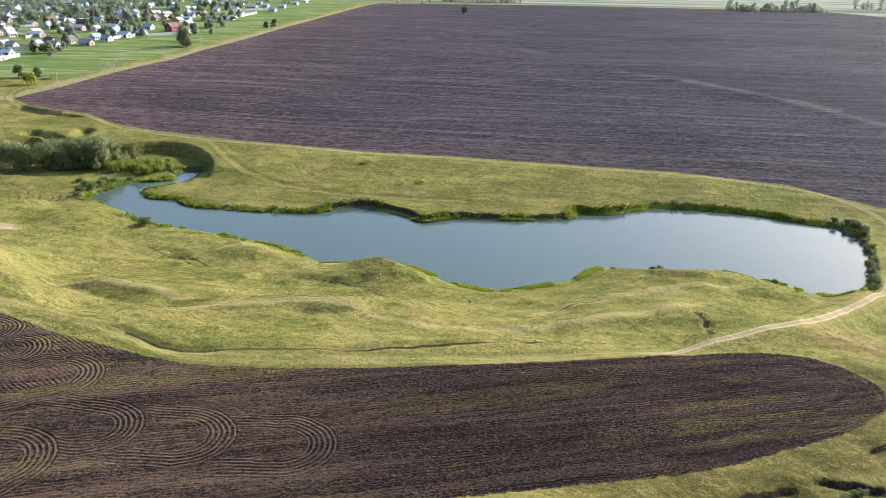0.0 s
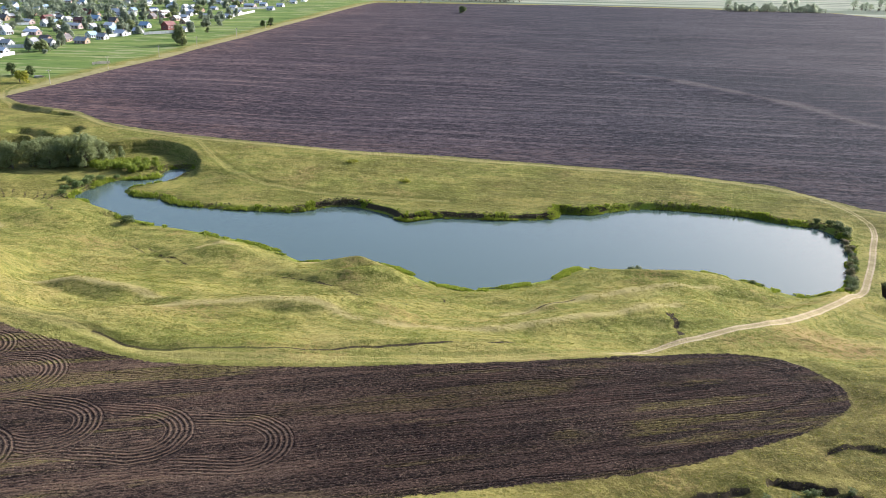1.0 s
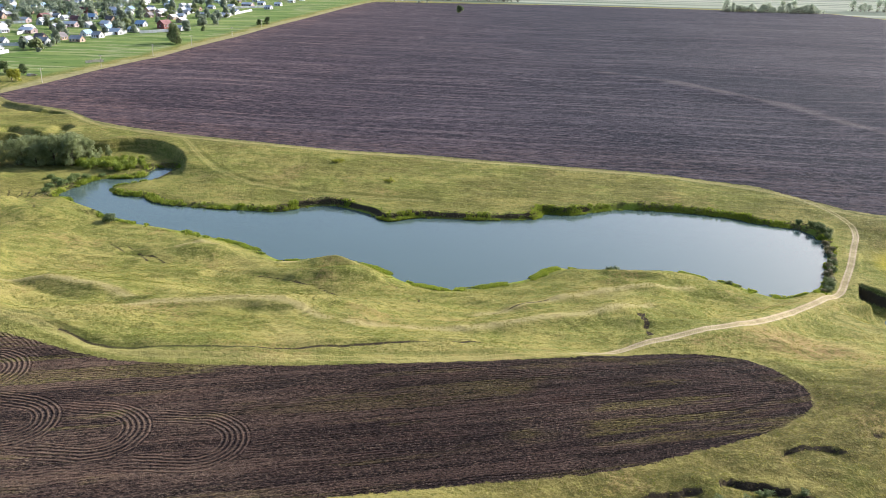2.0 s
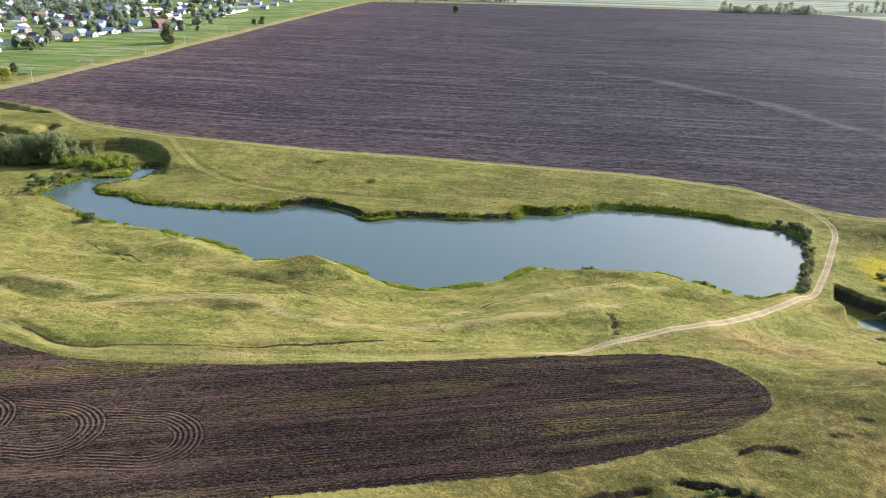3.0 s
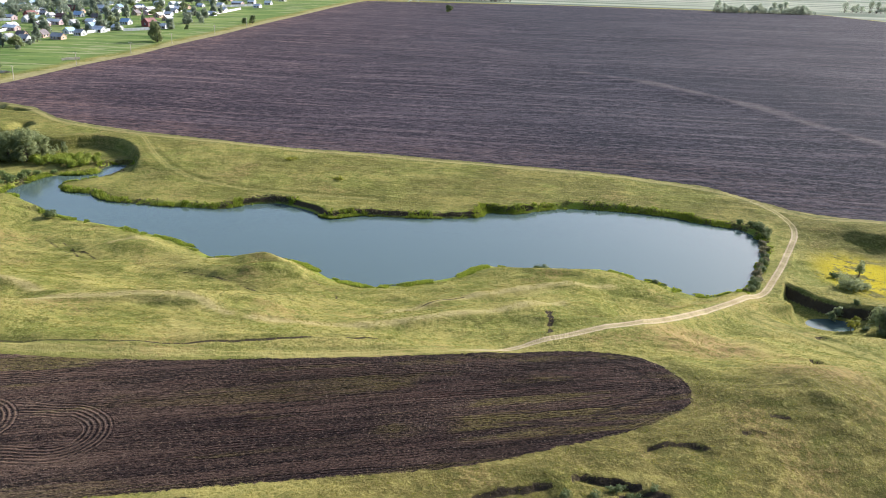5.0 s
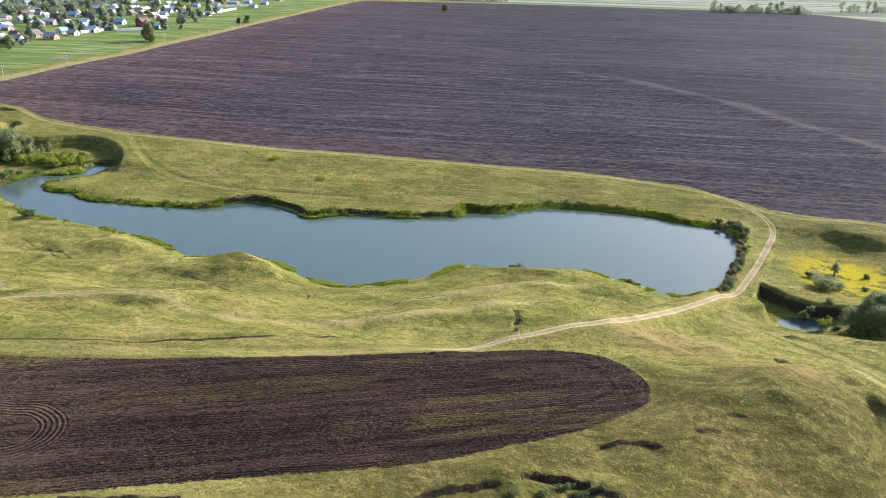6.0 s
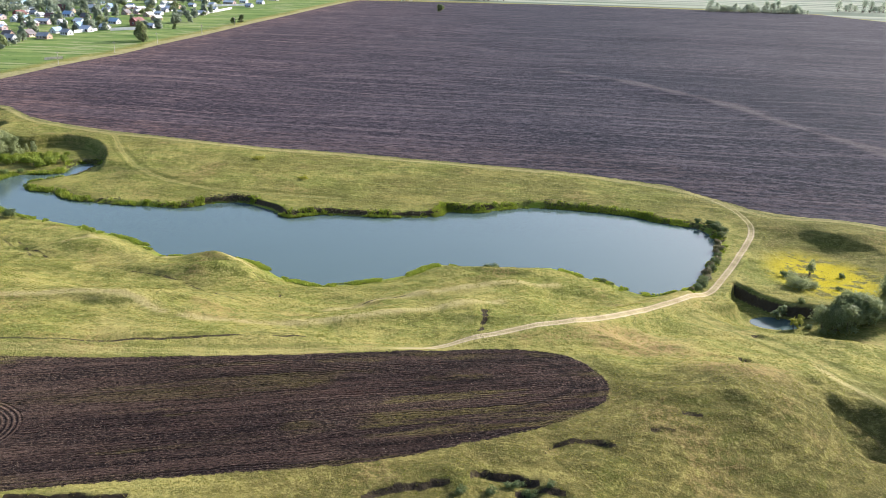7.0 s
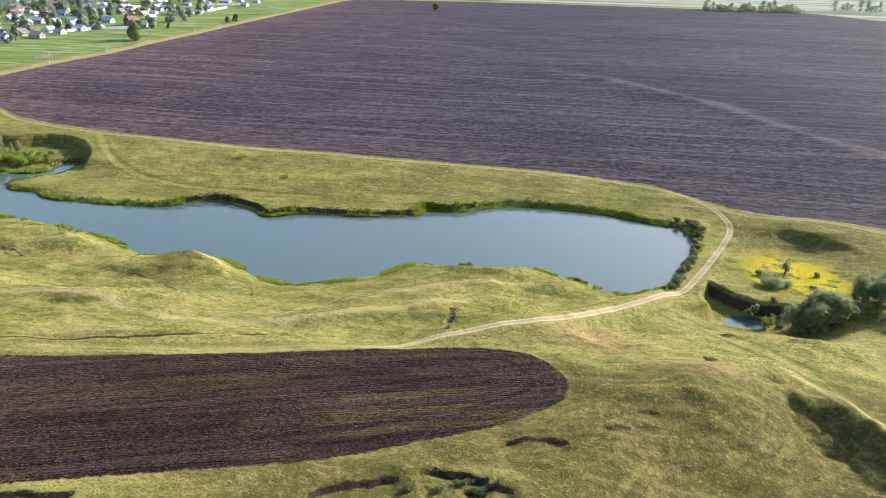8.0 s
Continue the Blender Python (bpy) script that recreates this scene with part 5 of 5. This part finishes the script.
for _ in range(300):
    x, y = rng.uniform(-520, -170), rng.uniform(520, 1150)
    if x > -215 and y < 900:
        continue
    if all(math.hypot(x - p[0], y - p[1]) > 12 for p in places) and x < -225 - 0.0 * y:
        places.append((x, y, int(rng.choice([0, 0, 0, 1, 1, 2, 3, 4, 6]))))
zs = height([p[0] for p in places], [p[1] for p in places])
used = set()
for (x, y, k), z in zip(places, zs):
    turn = -16 + rng.choice([0, 0, 90]) + rng.uniform(-6, 6)
    m = pose(x, y, float(z), 0, 0, turn) @ Matrix.Scale(rng.uniform(0.76, 0.92), 4)
    made, label = HOUSES[k]
    ob = copy_thing(made, m) if k in used else made
    used.add(k)
    ob.matrix_basis = m
    tagged(ob, label + " in the village", "house", "village houses")


def make_fence(x0, y0, x1, y1, tall, material, label, gap=3.0):
    """A straight fence of panels between posts, following the ground."""
    fence = new("fence")
    n = max(2, round(math.hypot(x1 - x0, y1 - y0) / gap))
    xs, ys = np.linspace(x0, x1, n + 1), np.linspace(y0, y1, n + 1)
    zs = height(xs, ys)
    turn = math.degrees(math.atan2(y1 - y0, x1 - x0))
    for k in range(n + 1):
        bm = bmesh.new()
        box(bm, -0.08, 0.08, -0.08, 0.08, -0.3, tall + 0.12)
        bm.transform(pose(xs[k], ys[k], zs[k], 0, 0, turn))
        part("post", bm, GREY_WOOD, fence)
        if k < n:
            bm = bmesh.new()
            run = math.hypot(xs[k + 1] - xs[k], ys[k + 1] - ys[k])
            box(bm, 0.05, run - 0.05, -0.03, 0.03, 0.1, tall)
            bm.transform(pose(xs[k], ys[k], (zs[k] + zs[k + 1]) / 2, 0, 0, turn))
            part("panel", bm, material, fence)
    return tagged(fence, label, "fence", "village fences")


for x0, y0, x1, y1 in ((-214, 562, -199, 577), (-283, 534, -284, 552), (-229, 541, -222, 560), (-199, 702, -193, 780), (-243, 434, -241, 446), (-262, 473, -250, 477), (-223, 800, -192, 830), (-330, 600, -318, 612)):
    make_fence(x0, y0, x1, y1, 2.0, PALE_ROOF, "pale metal panel fence along a village plot")
make_fence(-185, 415, -178.5, 421, 1.3, GREY_WOOD, "low pale wooden fence on the meadow", 1.2)


def make_pole():
    """A timber power pole with a cross-arm and insulators."""
    pole = new("power_pole")
    bm = bmesh.new()
    limb(bm, (0, 0, -0.5), (0, 0, 6.2), 0.16, 0.12, 8)
    part("shaft", bm, GREY_WOOD, pole)
    bm = bmesh.new()
    box(bm, -0.9, 0.9, -0.06, 0.06, 5.7, 5.84)
    part("cross_arm", bm, GREY_WOOD, pole)
    for x in (-0.8, 0.0, 0.8):
        bm = bmesh.new()
        limb(bm, (x, 0, 5.8), (x, 0, 6.06), 0.06, 0.04, 6)
        part("insulator", bm, FRAME_PAINT, pole, "small white insulator")
    return pole


first = make_pole()
for k, (x, y) in enumerate(((-176, 352.5), (-171.4, 402), (-163.5, 450), (-158.5, 500), (-150.5, 560), (-145, 620))):
    m = pose(x, y, float(height(x, y)[0]), 0, 0, 5)
    ob = first if k == 0 else copy_thing(first, m)
    ob.matrix_basis = m
    tagged(ob, "weathered timber power pole at the field's edge", "pole", "power poles along the field")


def make_logs():
    """A heap of sawn logs."""
    heap = new("log_pile")
    r = np.random.RandomState(4)
    for k in range(9):
        bm = bmesh.new()
        x, z = -2.4 + 0.62 * (k % 6) + 0.3 * (k // 6), 0.22 + 0.42 * (k // 6)
        limb(bm, (x, -1.6 + r.uniform(-0.2, 0.2), z), (x + r.uniform(-0.2, 0.2), 1.6, z), 0.26, 0.22, 8)
        part("log", bm, GREY_WOOD, heap)
    return tagged(heap, "heap of pale weathered logs on the meadow", "logs")


logs = make_logs()
logs.matrix_basis = pose(-190, 372.3, float(height(-190, 372.3)[0]), 0, 0, 70)

# trees: the field's edge, the gardens, the far belts
plant([make_tree("tree", 11.5, 7.5, 0.6, 1700, WILLOW, s, lobes=18, clear=0.06) for s in (101, 102)], [(-169.5, 506, 1.0), (-173.5, 513, 1.15)], "tall leafy tree at the edge of the field", "tree", "trees at the field's edge", 20)
plant([make_tree("tree", 6.5, 6, 0.5, 800, BROADLEAF, s, lobes=8, clear=0.1) for s in (103,)], [(-204.3, 374.5, 0.95), (-196.2, 375.6, 0.8), (-153, 643, 0.8), (-147.5, 646, 1.0), (-178, 585, 0.6)], "round dark green tree on the meadow", "tree", "small trees on the meadow", 21)
plant([make_tree("bush", 5.2, 5.4, 0.5, 800, YELLOWED, 104, stems=3, lobes=9, clear=0.06)], [(-190.6, 356.5, 1.0)], "tall yellow-green bush beside the track", "bush")
plant([make_tree("tree", 6.5, 7.5, 0.6, 700, BROADLEAF, 105, lobes=9, clear=0.08)], [(-1.2, 826, 1.1)], "lone round tree in the ploughed field", "tree")
garden = []
spots = [(-355, 645), (-348, 674), (-344, 704), (-322, 697), (-330, 761), (-307, 782), (-297, 784), (-304, 865), (-272, 674), (-353, 755), (-387, 761), (-324, 602), (-262, 549), (-241, 553), (-227, 563), (-236, 490), (-241, 461), (-234, 463), (-270, 605), (-279, 662), (-190, 586), (-192, 630), (-210, 700), (-199, 691), (-202, 726), (-240, 730), (-257, 835), (-288, 918)]
for x, y in spots:
    garden.append((x, y, rng.uniform(0.8, 1.2)))
    for _ in range(2):
        garden.append((x + rng.uniform(-9, 9), y + rng.uniform(-12, 12), rng.uniform(0.5, 1.0)))
while len(garden) < 420:
    x, y = rng.uniform(-540, -185), rng.uniform(545, 1200)
    if x > -225 and y < 850 or x < -330 and y < 600:
        continue
    if all(math.hypot(x - p[0], y - p[1]) > 6.5 for p in places):
        garden.append((x, y, rng.uniform(0.6, 1.3)))
garden = [g for g in garden if all(math.hypot(g[0] - p[0], g[1] - p[1]) > 5.5 for p in places)]
# garden leaves paled and greyed to stand in for distance haze
HAZED_GARDEN_LEAF = leafy("hazed_garden_leaf", (0.16, 0.20, 0.135), (0.24, 0.28, 0.19), (0.32, 0.36, 0.26), 0.65)
near_garden = sorted(garden, key=lambda g: g[1])[:215]
plant([make_tree("tree", t, w, 0.85, 560, m, s, lobes=9, clear=0.05) for t, w, m, s in ((7, 6.5, HAZED_GARDEN_LEAF, 111), (9, 7.5, HAZED_GARDEN_LEAF, 112), (6.5, 7.5, WILLOW, 113), (9, 5.5, HAZED_GARDEN_LEAF, 114), (3.6, 5, HAZED_GARDEN_LEAF, 115))],
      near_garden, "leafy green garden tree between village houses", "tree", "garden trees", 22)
far_garden = np.array(sorted(garden, key=lambda g: g[1])[215:])
far_garden = np.vstack([far_garden, np.column_stack([rng.uniform(-500, -300, 170), rng.uniform(650, 960, 170), rng.uniform(0.7, 1.3, 170)]), np.column_stack([rng.uniform(-620, -190, 260), rng.uniform(980, 1500, 260), rng.uniform(0.8, 1.5, 260)])])
lobes = [(x + dx * q, y + dy * q, z + 3.6 * q + dz * q, 3.0 * q, 3.0 * q, 3.2 * q) for (x, y, q), z in zip(far_garden, height(far_garden[:, 0], far_garden[:, 1])) for dx, dy, dz in ((0, 0, 1.4), (1.8, 0.8, -0.4), (-1.7, -0.6, -0.2))]
at, out = crown_points(lobes, 90000, np.random.RandomState(8))
tagged(new("far_woods", quads_mesh("far_woods", leaf_corners(at, out, 1.0, np.random.RandomState(9)), HAZED_GARDEN_LEAF)), "green treetops beyond the village, leaves paled for haze", "trees", kind="stuff")
# belt leaves far paler than foliage, imitating the haze over the distance
HAZED_BELT_LEAF = leafy("hazed_far_leaf", (0.22, 0.27, 0.19), (0.29, 0.34, 0.24), (0.38, 0.42, 0.31), 0.8)
belt = [(-77, 975, 0.8), (-69, 990, 0.7), (-50, 962, 0.75), (-40, 975, 0.9)]
belt += [(-28 + 4.4 * k, 1030 + rng.uniform(-6, 6), rng.uniform(1.0, 1.5)) for k in range(22)]
belt += [(290 + 3.4 * k + rng.uniform(-2, 2), 952 + rng.uniform(-6, 8), rng.uniform(0.7, 1.35) * (0.75 + 0.25 * (k % 3 == 0))) for k in range(31)]
belt += [(289 + 2.6 * k, 943 + rng.uniform(-3, 3), rng.uniform(0.32, 0.55)) for k in range(42)]
belt += [(455 + 7 * k, 1008 + rng.uniform(-6, 6), rng.uniform(0.8, 1.2)) for k in range(9)]
plant([make_tree("tree", t, w, 0.95, 240, m, s, stems=2, lobes=10, clear=0.02) for t, w, m, s in ((11, 9, HAZED_BELT_LEAF, 121), (13, 8, HAZED_BELT_LEAF, 122), (9, 10, HAZED_BELT_LEAF, 123))],
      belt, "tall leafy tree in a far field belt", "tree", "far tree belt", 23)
